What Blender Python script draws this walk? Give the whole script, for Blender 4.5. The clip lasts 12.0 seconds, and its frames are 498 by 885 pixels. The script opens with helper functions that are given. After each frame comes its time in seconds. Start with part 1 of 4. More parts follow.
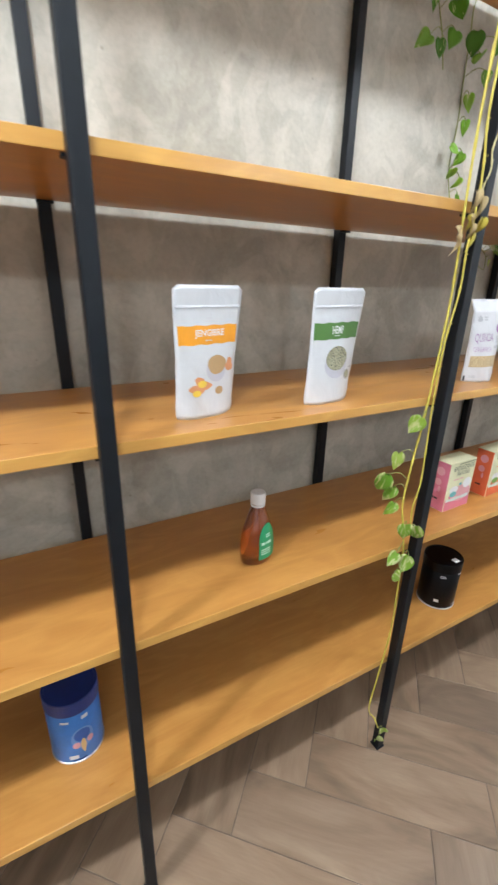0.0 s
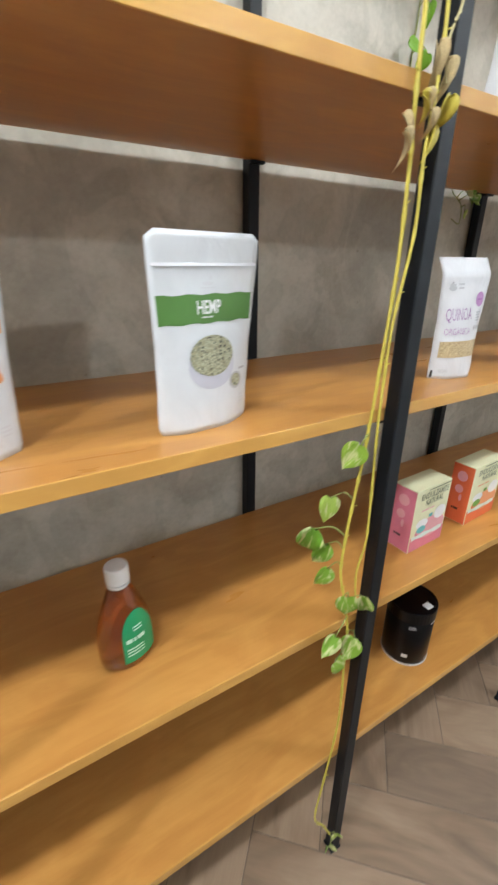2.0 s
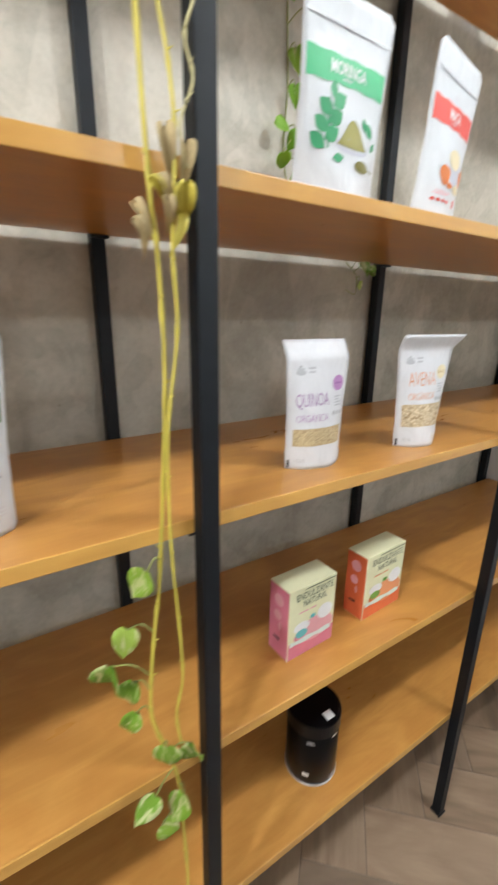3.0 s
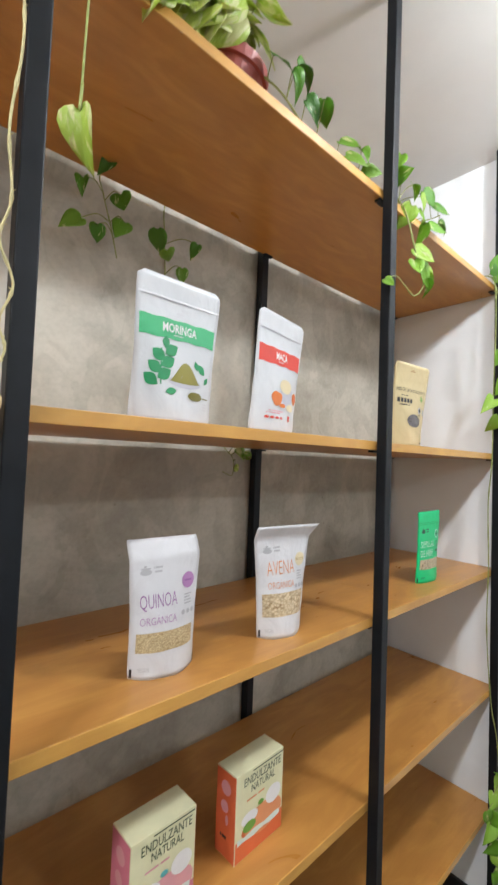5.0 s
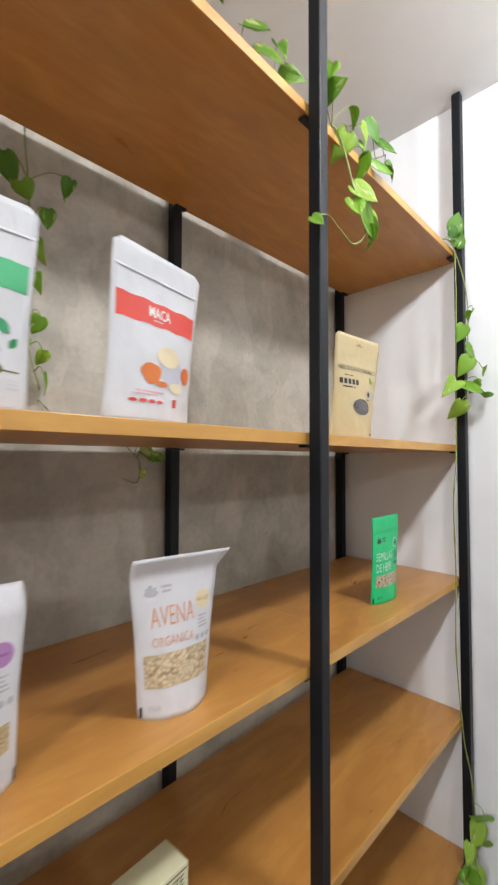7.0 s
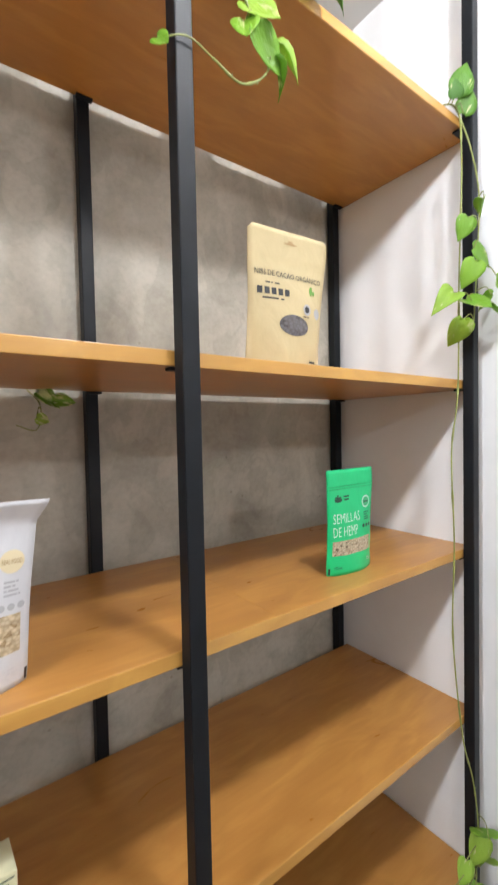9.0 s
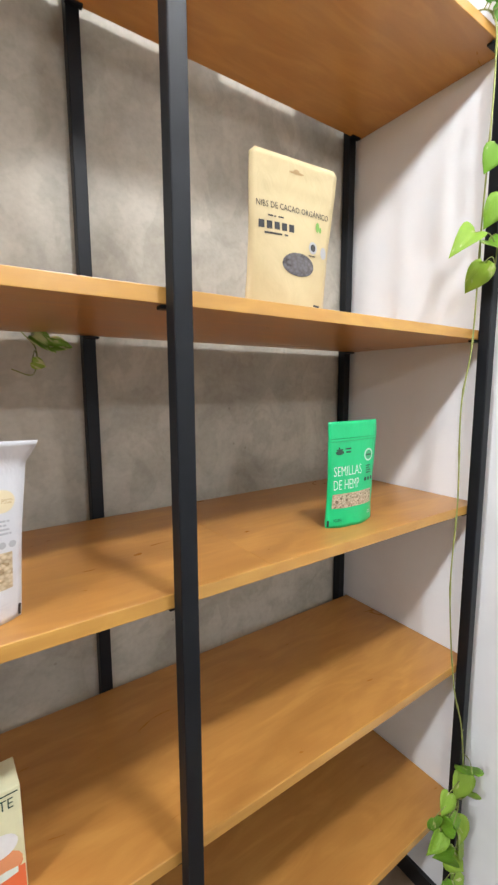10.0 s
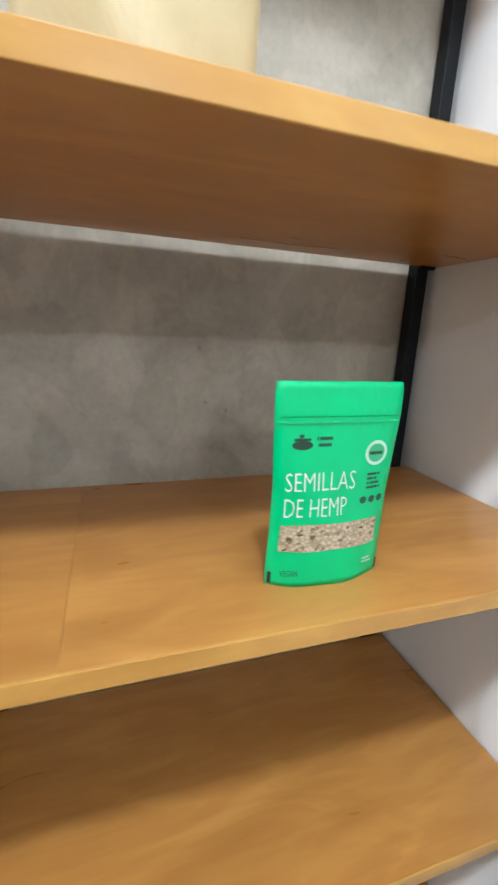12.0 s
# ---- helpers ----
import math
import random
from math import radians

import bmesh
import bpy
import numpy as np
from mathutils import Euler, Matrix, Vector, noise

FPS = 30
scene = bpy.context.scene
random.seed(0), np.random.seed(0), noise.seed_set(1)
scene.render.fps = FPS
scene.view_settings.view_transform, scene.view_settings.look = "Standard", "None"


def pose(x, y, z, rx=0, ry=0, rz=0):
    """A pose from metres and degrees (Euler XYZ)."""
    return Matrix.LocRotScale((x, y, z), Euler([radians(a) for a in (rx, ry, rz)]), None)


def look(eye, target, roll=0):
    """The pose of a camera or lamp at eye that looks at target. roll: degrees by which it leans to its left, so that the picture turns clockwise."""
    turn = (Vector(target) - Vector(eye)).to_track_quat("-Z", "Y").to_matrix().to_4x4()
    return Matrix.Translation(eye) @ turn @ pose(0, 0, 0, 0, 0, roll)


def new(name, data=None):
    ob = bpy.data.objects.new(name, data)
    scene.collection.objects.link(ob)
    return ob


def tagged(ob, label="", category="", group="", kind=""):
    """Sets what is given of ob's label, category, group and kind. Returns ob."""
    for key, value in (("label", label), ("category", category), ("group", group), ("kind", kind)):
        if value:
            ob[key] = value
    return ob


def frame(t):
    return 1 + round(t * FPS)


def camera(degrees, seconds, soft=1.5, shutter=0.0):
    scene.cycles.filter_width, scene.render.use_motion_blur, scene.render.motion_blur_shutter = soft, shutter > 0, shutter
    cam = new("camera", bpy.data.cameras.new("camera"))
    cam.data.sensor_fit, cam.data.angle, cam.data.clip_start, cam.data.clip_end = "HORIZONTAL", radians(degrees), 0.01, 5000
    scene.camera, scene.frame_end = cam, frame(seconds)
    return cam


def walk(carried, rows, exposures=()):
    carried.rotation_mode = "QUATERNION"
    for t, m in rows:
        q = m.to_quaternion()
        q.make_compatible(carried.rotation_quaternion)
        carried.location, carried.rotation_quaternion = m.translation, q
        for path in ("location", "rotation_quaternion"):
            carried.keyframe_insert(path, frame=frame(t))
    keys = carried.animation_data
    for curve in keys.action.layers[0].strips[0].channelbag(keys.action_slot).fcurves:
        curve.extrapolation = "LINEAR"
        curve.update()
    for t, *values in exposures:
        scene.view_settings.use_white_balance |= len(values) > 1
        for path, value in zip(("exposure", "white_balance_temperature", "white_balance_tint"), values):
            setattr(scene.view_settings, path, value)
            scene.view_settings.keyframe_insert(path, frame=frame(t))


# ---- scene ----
cam = camera(60.9, 12.0, soft=2.3, shutter=0.5)
PATH = [
    (0, (0.016, 0.074, 1.405), (0.931, 1.705, 0.697), 1.5),
    (0.5, (0.111, 0.110, 1.392), (1.066, 1.698, 0.638), 1.0),
    (1, (0.237, 0.196, 1.399), (1.202, 1.759, 0.609), 0.7),
    (1.5, (0.296, 0.249, 1.379), (1.253, 1.804, 0.563), 0.5),
    (2, (0.372, 0.291, 1.367), (1.331, 1.862, 0.586), 0.4),
    (2.5, (0.513, 0.293, 1.387), (1.504, 1.887, 0.696), 0.6),
    (3, (0.652, 0.259, 1.420), (1.696, 1.859, 0.829), 0.9),
    (3.5, (0.727, 0.233, 1.427), (1.861, 1.826, 1.007), 1.8),
    (3.7, (0.742, 0.245, 1.445), (1.931, 1.812, 1.081), 2.2),
    (5.3, (0.762, 0.166, 1.513), (2.119, 1.629, 1.646), 2.0),
    (5.5, (0.773, 0.165, 1.509), (2.156, 1.602, 1.650), 1.7),
    (6, (0.804, 0.159, 1.500), (2.239, 1.547, 1.618), 1.0),
    (6.5, (0.883, 0.207, 1.503), (2.351, 1.563, 1.578), 0.5),
    (7, (1.019, 0.263, 1.518), (2.449, 1.658, 1.600), 0.2),
    (7.5, (1.195, 0.253, 1.526), (2.507, 1.758, 1.631), 0.4),
    (7.7, (1.241, 0.247, 1.522), (2.536, 1.766, 1.641), 0.1),
    (9.3, (1.372, 0.193, 1.447), (2.513, 1.830, 1.311), -1.0),
    (9.5, (1.376, 0.192, 1.441), (2.491, 1.843, 1.260), -0.5),
    (10, (1.394, 0.201, 1.445), (2.519, 1.834, 1.181), -0.2),
    (10.5, (1.465, 0.250, 1.426), (2.570, 1.882, 1.088), 1.3),
    (11, (1.609, 0.351, 1.428), (2.652, 2.008, 1.022), 2.9),
    (11.5, (1.715, 0.408, 1.435), (2.581, 2.150, 0.971), 2.8),
    (12, (1.825, 0.418, 1.418), (2.450, 2.249, 0.912), 2.8),
]
EXPOSURES = ((0.0, 0.08, 6050, 8), (2.5, 0.0, 6300, 7), (3.5, -0.05, 6400, 9), (5.0, -0.28, 6400, 10), (7.5, -0.38, 6550, 13), (9.5, 0.02, 6500, 13), (10.5, 0.06, 6500, 12), (11.5, -0.04, 6500, 12), (12.0, 0.02, 6050, 8))
walk(cam, [(t, look(eye, target, roll)) for t, eye, target, roll in PATH], EXPOSURES)

# ---- light ----
world = bpy.data.worlds.new("world")
scene.world = world
world.use_nodes = True
world.node_tree.nodes["Background"].inputs[0].default_value = (0.75, 0.85, 1.0, 1)
world.node_tree.nodes["Background"].inputs[1].default_value = 0.15
LAMP_STRENGTH = 900.0
LAMP_COLOUR = (0.95, 0.98, 1.0)
# unseen lamps: three placed from shadows, those at x -0.15 and -0.85 added as fill
LAMPS = ((1.80, 0.06, 0.31), (-0.15, 0.06, 0.43), (-1.5, 0.06, 0.95), (1.96, -2.25, 0.28), (-0.85, -2.25, 0.31))
FILL_POWER = 15.0

# plan
X_RIGHT, Y_BACK, X_LEFT, Y_FRONT, CEIL = 2.40, 1.130, -3.2, -4.4, 2.640
TUBE = 0.025
SHELF_TOPS = (0.369, 0.768, 1.168, 1.565, 2.156)
SHELF_T = 0.0195
SHELF_Y0, SHELF_Y1 = 0.7025, 1.098


# ---- materials ----
def mat(name, base=(0.8, 0.8, 0.8), rough=0.5, metal=0.0):
    m = bpy.data.materials.new(name)
    m.use_nodes = True
    b = m.node_tree.nodes["Principled BSDF"]
    b.inputs["Base Color"].default_value = (*base, 1)
    b.inputs["Roughness"].default_value = rough
    b.inputs["Metallic"].default_value = metal
    return m, m.node_tree, b


def node(nt, kind, **inputs):
    n = nt.nodes.new(kind)
    for k, v in inputs.items():
        n.inputs[k.replace("_", " ")].default_value = v
    return n


def coords(nt, scale=(1, 1, 1), kind="Object", rot=(0, 0, 0)):
    tc = nt.nodes.new("ShaderNodeTexCoord")
    mp = nt.nodes.new("ShaderNodeMapping")
    mp.inputs["Scale"].default_value = scale
    mp.inputs["Rotation"].default_value = rot
    nt.links.new(tc.outputs[kind], mp.inputs[0])
    return mp.outputs[0]


def noise_tex(nt, vec, scale, detail=4, rough=0.55, distortion=0.0):
    n = node(nt, "ShaderNodeTexNoise", Scale=scale, Detail=detail, Roughness=rough, Distortion=distortion)
    nt.links.new(vec, n.inputs["Vector"])
    return n.outputs[0]


def ramp(nt, fac, stops):
    r = nt.nodes.new("ShaderNodeValToRGB")
    while len(r.color_ramp.elements) < len(stops):
        r.color_ramp.elements.new(0.5)
    for e, (p, c) in zip(r.color_ramp.elements, stops):
        e.position, e.color = p, (*c, 1) if len(c) == 3 else c
    nt.links.new(fac, r.inputs[0])
    return r.outputs[0]


def mix(nt, fac, a, b, mode="MIX"):
    n = nt.nodes.new("ShaderNodeMix")
    n.data_type, n.blend_type = "RGBA", mode
    for sock, v in ((n.inputs[0], fac), (n.inputs[6], a), (n.inputs[7], b)):
        if isinstance(v, bpy.types.NodeSocket):
            nt.links.new(v, sock)
        else:
            sock.default_value = v if isinstance(v, (int, float)) else (*v, 1)
    return n.outputs[2]


def bump(nt, bsdf, height, strength=0.2, distance=0.002):
    b = node(nt, "ShaderNodeBump", Strength=strength, Distance=distance)
    nt.links.new(height, b.inputs["Height"])
    nt.links.new(b.outputs[0], bsdf.inputs["Normal"])


def rough_from(nt, bsdf, fac, lo, hi):
    r = node(nt, "ShaderNodeMapRange")
    r.inputs["To Min"].default_value, r.inputs["To Max"].default_value = lo, hi
    nt.links.new(fac, r.inputs[0])
    nt.links.new(r.outputs[0], bsdf.inputs["Roughness"])


def plain(name, base, rough=0.5, metal=0.0, grain=0.0, scale=60.0):
    """A paint or print with a faint unevenness."""
    m, nt, b = mat(name, base, rough, metal)
    v = coords(nt)
    n = noise_tex(nt, v, scale, 3)
    if grain:
        dark = tuple(c * (1 - grain) for c in base)
        nt.links.new(ramp(nt, n, ((0.3, dark), (0.7, base))), b.inputs["Base Color"])
    bump(nt, b, n, 0.08, 0.001)
    return m


def wood_material(name, gain=(1.0, 1.0, 1.0)):
    m, nt, b = mat(name, (0.5, 0.25, 0.08), 0.34)
    info = nt.nodes.new("ShaderNodeObjectInfo")
    tc = nt.nodes.new("ShaderNodeTexCoord")
    add = nt.nodes.new("ShaderNodeVectorMath")
    add.operation = "ADD"
    mul = nt.nodes.new("ShaderNodeVectorMath")
    mul.operation = "SCALE"
    mul.inputs[0].default_value = (7.3, 3.1, 5.7)
    nt.links.new(info.outputs["Random"], mul.inputs["Scale"])
    nt.links.new(tc.outputs["Object"], add.inputs[0])
    nt.links.new(mul.outputs[0], add.inputs[1])

    def stretched(sx, sy, sz):
        mp = nt.nodes.new("ShaderNodeMapping")
        mp.inputs["Scale"].default_value = (sx, sy, sz)
        nt.links.new(add.outputs[0], mp.inputs[0])
        return mp.outputs[0]
    fine = noise_tex(nt, stretched(6, 130, 130), 1.0, 4, 0.55)
    waves = noise_tex(nt, stretched(5.0, 16, 16), 1.0, 3, 0.5, 1.6)
    broad = noise_tex(nt, stretched(1.6, 3.0, 3.0), 1.0, 2, 0.5)
    c1 = ramp(nt, waves, [(p, tuple(g * k for g, k in zip(gain, c))) for p, c in ((0.30, (0.462, 0.215, 0.053)), (0.47, (0.490, 0.232, 0.058)), (0.56, (0.520, 0.253, 0.064)), (0.74, (0.570, 0.288, 0.076)))])
    c2 = ramp(nt, fine, ((0.35, (0.90, 0.86, 0.80)), (0.60, (1, 1, 1))))
    c3 = ramp(nt, broad, ((0.35, (0.92, 0.89, 0.86)), (0.65, (1.0, 1.0, 1.0))))
    nt.links.new(mix(nt, 0.8, mix(nt, 0.4, c1, c2, "MULTIPLY"), c3, "MULTIPLY"), b.inputs["Base Color"])
    rough_from(nt, b, waves, 0.24, 0.36)
    bump(nt, b, fine, 0.04, 0.0006)
    return m


def concrete_material():
    m, nt, b = mat("polished_cement", (0.3, 0.28, 0.25), 0.55)
    v = coords(nt)
    clouds = noise_tex(nt, v, 2.2, 6, 0.6, 0.6)
    patch = noise_tex(nt, coords(nt, (1.0, 1.0, 1.3)), 5.0, 6, 0.6, 0.5)
    fine = noise_tex(nt, v, 90, 4, 0.6)
    c1 = ramp(nt, clouds, ((0.30, (0.430, 0.406, 0.345)), (0.50, (0.515, 0.490, 0.420)), (0.70, (0.585, 0.560, 0.487))))
    c2 = ramp(nt, patch, ((0.38, (0.72, 0.71, 0.70)), (0.46, (0.85, 0.85, 0.84)), (0.52, (0.93, 0.93, 0.93)), (0.60, (1.0, 1.0, 1.0))))
    c3 = ramp(nt, fine, ((0.3, (0.90, 0.90, 0.89)), (0.6, (1, 1, 1))))
    col = mix(nt, 1.0, mix(nt, 0.8, c1, c2, "MULTIPLY"), c3, "MULTIPLY")
    trowel = noise_tex(nt, coords(nt, (1.0, 1.0, 0.7)), 8.5, 3, 0.5, 1.4)
    col = mix(nt, 1.0, col, ramp(nt, trowel, ((0.47, (0.88, 0.88, 0.87)), (0.50, (0.96, 0.96, 0.95)), (0.56, (1, 1, 1)))), "MULTIPLY")
    pits = node(nt, "ShaderNodeTexVoronoi", Scale=11.0)
    nt.links.new(v, pits.inputs["Vector"])
    spots = ramp(nt, pits.outputs["Distance"], ((0.02, (0.55, 0.53, 0.5)), (0.05, (1, 1, 1))))
    nt.links.new(mix(nt, 0.6, col, spots, "MULTIPLY"), b.inputs["Base Color"])
    rough_from(nt, b, patch, 0.42, 0.68)
    bump(nt, b, patch, 0.12, 0.004)
    return m


def paint_material(name, base, scale=30.0):
    m, nt, b = mat(name, base, 0.6)
    v = coords(nt)
    roller = noise_tex(nt, v, 260, 3, 0.6)
    marks = noise_tex(nt, v, 3.5, 5, 0.6, 0.4)
    low = tuple(c * 0.93 for c in base)
    nt.links.new(ramp(nt, marks, ((0.3, low), (0.6, base))), b.inputs["Base Color"])
    bump(nt, b, roller, 0.10, 0.001)
    rough_from(nt, b, marks, 0.5, 0.7)
    return m


def floor_material():
    m, nt, b = mat("wood_look_tile", (0.2, 0.15, 0.11), 0.42)
    info = nt.nodes.new("ShaderNodeObjectInfo")
    tc = nt.nodes.new("ShaderNodeTexCoord")
    shift = nt.nodes.new("ShaderNodeVectorMath")
    shift.operation = "SCALE"
    shift.inputs[0].default_value = (9.1, 4.7, 2.3)
    nt.links.new(info.outputs["Random"], shift.inputs["Scale"])
    add = nt.nodes.new("ShaderNodeVectorMath")
    add.operation = "ADD"
    nt.links.new(tc.outputs["UV"], add.inputs[0])
    nt.links.new(shift.outputs[0], add.inputs[1])

    def stretched(sx, sy):
        mp = nt.nodes.new("ShaderNodeMapping")
        mp.inputs["Scale"].default_value = (sx, sy, 1)
        nt.links.new(add.outputs[0], mp.inputs[0])
        return mp.outputs[0]
    flame = noise_tex(nt, stretched(2.0, 7), 1.0, 4, 0.5, 1.8)
    grain = noise_tex(nt, stretched(12, 160), 1.0, 4, 0.6)
    c1 = ramp(nt, flame, ((0.24, (0.138, 0.092, 0.058)), (0.48, (0.255, 0.178, 0.118)), (0.76, (0.36, 0.266, 0.184))))
    c2 = ramp(nt, grain, ((0.3, (0.90, 0.89, 0.88)), (0.62, (1, 1, 1))))
    tone = ramp(nt, info.outputs["Random"], ((0.0, (0.82, 0.82, 0.83)), (1.0, (1.06, 1.03, 0.99))))
    nt.links.new(mix(nt, 1.0, mix(nt, 0.8, c1, c2, "MULTIPLY"), tone, "MULTIPLY"), b.inputs["Base Color"])
    rough_from(nt, b, flame, 0.36, 0.52)
    bump(nt, b, grain, 0.08, 0.001)
    return m


def leaf_material(name, greens, lo, hi):
    m, nt, b = mat(name, (0.08, 0.22, 0.03), 0.38)
    info = nt.nodes.new("ShaderNodeObjectInfo")
    n = node(nt, "ShaderNodeTexNoise", Scale=2.4, Detail=4.0, Distortion=0.6)
    n.noise_dimensions = "4D"
    scale = nt.nodes.new("ShaderNodeMath")
    scale.operation = "MULTIPLY"
    scale.inputs[1].default_value = 40.0
    nt.links.new(info.outputs["Random"], scale.inputs[0])
    nt.links.new(scale.outputs[0], n.inputs["W"])
    nt.links.new(coords(nt, (2.4, 0.6, 1)), n.inputs["Vector"])
    green = ramp(nt, info.outputs["Random"], list(zip((0.0, 0.5, 1.0), greens)))
    col = mix(nt, ramp(nt, n.outputs[0], ((lo, (0, 0, 0)), (hi, (1, 1, 1)))), green, (0.68, 0.71, 0.34))
    nt.links.new(col, b.inputs["Base Color"])
    b.inputs["Subsurface Weight"].default_value = 0.0
    trans = nt.nodes.new("ShaderNodeBsdfTranslucent")
    nt.links.new(col, trans.inputs[0])
    blend = nt.nodes.new("ShaderNodeMixShader")
    blend.inputs[0].default_value = 0.38
    nt.links.new(b.outputs[0], blend.inputs[1])
    nt.links.new(trans.outputs[0], blend.inputs[2])
    nt.links.new(blend.outputs[0], nt.nodes["Material Output"].inputs[0])
    bump(nt, b, noise_tex(nt, coords(nt, (3, 1, 1)), 5, 2), 0.25, 0.02)
    return m


def film_material(name, base, rough=0.36, wrinkle=0.25):
    """Matt or satin laminated pouch film with soft creases."""
    m, nt, b = mat(name, base, rough)
    v = coords(nt)
    creases = noise_tex(nt, coords(nt, (1, 1, 0.8)), 24, 3, 0.5, 1.2)
    low = tuple(c * 0.94 for c in base)
    nt.links.new(ramp(nt, creases, ((0.3, low), (0.6, base))), b.inputs["Base Color"])
    bump(nt, b, creases, wrinkle, 0.006)
    return m


def grains_material(name, light, dark, scale):
    m, nt, b = mat(name, light, 0.4)
    v = node(nt, "ShaderNodeTexVoronoi", Scale=scale)
    nt.links.new(coords(nt, (1, 1, 1.3)), v.inputs["Vector"])
    col = ramp(nt, v.outputs["Color"], ((0.12, dark), (0.3, tuple(c * 0.82 for c in light)), (0.7, light)))
    edge = ramp(nt, v.outputs["Distance"], ((0.25, (1, 1, 1)), (0.75, (0.62, 0.56, 0.48))))
    nt.links.new(mix(nt, 0.9, col, edge, "MULTIPLY"), b.inputs["Base Color"])
    bump(nt, b, v.outputs["Distance"], -0.3, 0.002)
    return m


WOOD = wood_material("oiled_wood")
WOOD_EDGE = wood_material("wood_edge_lipping", (1.12, 1.26, 1.2))
CEMENT = concrete_material()
WHITE_WALL = paint_material("white_wall_paint", (0.87, 0.89, 0.915))
CEILING = paint_material("ceiling_paint", (0.70, 0.70, 0.69))
TILE = floor_material()
GROUT = plain("grout", (0.17, 0.13, 0.10), 0.8, grain=0.3)
STEEL = plain("black_painted_steel", (0.0045, 0.0065, 0.0095), 0.50, grain=0.25, scale=40)
STEEL.node_tree.nodes["Principled BSDF"].inputs["Specular IOR Level"].default_value = 0.28
BLACK_TRIM = plain("black_skirting", (0.012, 0.012, 0.014), 0.4, grain=0.2)
LEAF = leaf_material("pothos_leaf", ((0.06, 0.20, 0.02), (0.13, 0.33, 0.03), (0.25, 0.45, 0.05)), 0.62, 0.68)
LEAF_PALE = leaf_material("golden_pothos_leaf", ((0.19, 0.40, 0.04), (0.33, 0.53, 0.06), (0.48, 0.60, 0.12)), 0.50, 0.58)
LEAF_GOLD = leaf_material("lime_pothos_leaf", ((0.34, 0.52, 0.06), (0.50, 0.64, 0.10), (0.60, 0.68, 0.16)), 0.46, 0.56)
# lighter greens that partly paint in the light on upturned leaves
LEAF_BRIGHT = leaf_material("brightened_pothos_leaf", ((0.17, 0.40, 0.03), (0.27, 0.52, 0.045), (0.40, 0.60, 0.08)), 0.60, 0.67)
STEM_YELLOW = plain("yellow_stem", (0.60, 0.50, 0.075), 0.5, grain=0.25, scale=40)
STEM_PALE = plain("withered_stem", (0.60, 0.53, 0.27), 0.7, grain=0.35, scale=60)
STEM_GREEN = plain("green_stem", (0.30, 0.34, 0.09), 0.5, grain=0.3, scale=40)
DRY = plain("dry_leaf", (0.56, 0.43, 0.22), 0.8, grain=0.4, scale=50)
TERRACOTTA = plain("red_plastic_pot", (0.36, 0.075, 0.06), 0.45, grain=0.2, scale=30)
SOIL = plain("potting_soil", (0.03, 0.02, 0.012), 0.95, grain=0.5, scale=90)
FILM_WHITE = film_material("white_pouch_film", (0.62, 0.635, 0.66), 0.34)
FILM_PAPER = film_material("matt_white_pouch_film", (0.61, 0.61, 0.63), 0.45, 0.3)
FILM_KRAFT = film_material("kraft_pouch_film", (0.57, 0.46, 0.25), 0.42, 0.22)
FILM_GREEN = film_material("green_pouch_film", (0.001, 0.54, 0.19), 0.36, 0.22)
LAMP_PLASTIC = plain("white_lamp_plastic", (0.75, 0.75, 0.73), 0.4)
INK = {k: plain("print_" + k, c, 0.42, grain=0.06) for k, c in {
    "orange": (0.80, 0.33, 0.012), "dark_green": (0.075, 0.19, 0.035), "mint": (0.045, 0.42, 0.17), "red": (0.66, 0.055, 0.035),
    "white": (0.80, 0.80, 0.80), "grey": (0.42, 0.42, 0.44), "pale": (0.60, 0.60, 0.63), "black": (0.02, 0.02, 0.022),
    "purple": (0.30, 0.12, 0.33), "plum": (0.40, 0.20, 0.42), "peach": (0.72, 0.30, 0.14), "tan": (0.42, 0.27, 0.12),
    "ginger": (0.62, 0.27, 0.12), "yellow": (0.78, 0.55, 0.06), "leaf": (0.01, 0.25, 0.085), "olive": (0.24, 0.215, 0.035),
    "olive_dark": (0.15, 0.13, 0.015), "cream": (0.72, 0.62, 0.40), "rust": (0.62, 0.16, 0.025), "cyan": (0.12, 0.45, 0.48),
    "pink": (0.64, 0.19, 0.27), "rose": (0.72, 0.36, 0.40), "box_cream": (0.73, 0.72, 0.47), "coral": (0.70, 0.15, 0.055),
    "box_mint": (0.66, 0.76, 0.72), "ink_green": (0.015, 0.055, 0.03), "blue": (0.035, 0.13, 0.50), "navy": (0.006, 0.018, 0.12),
    "sky": (0.16, 0.33, 0.68), "beak": (0.68, 0.47, 0.22), "seal": (0.52, 0.72, 0.60), "bowl": (0.50, 0.50, 0.57),
    "shade_green": (0.002, 0.40, 0.13), "label_green": (0.015, 0.27, 0.10), "lime_leaf": (0.16, 0.36, 0.06)}.items()}
SEEDS_QUINOA = grains_material("quinoa_grains", (0.60, 0.48, 0.28), (0.40, 0.29, 0.14), 420)
SEEDS_OAT = grains_material("oat_flakes", (0.66, 0.54, 0.36), (0.36, 0.25, 0.13), 170)
SEEDS_HEMP = grains_material("hemp_hearts", (0.60, 0.50, 0.36), (0.13, 0.09, 0.045), 250)
SEEDS_PRINT = grains_material("printed_seed_mix", (0.42, 0.43, 0.30), (0.03, 0.03, 0.02), 300)
NIBS = grains_material("cacao_nibs_behind_film", (0.13, 0.12, 0.13), (0.05, 0.04, 0.04), 140)


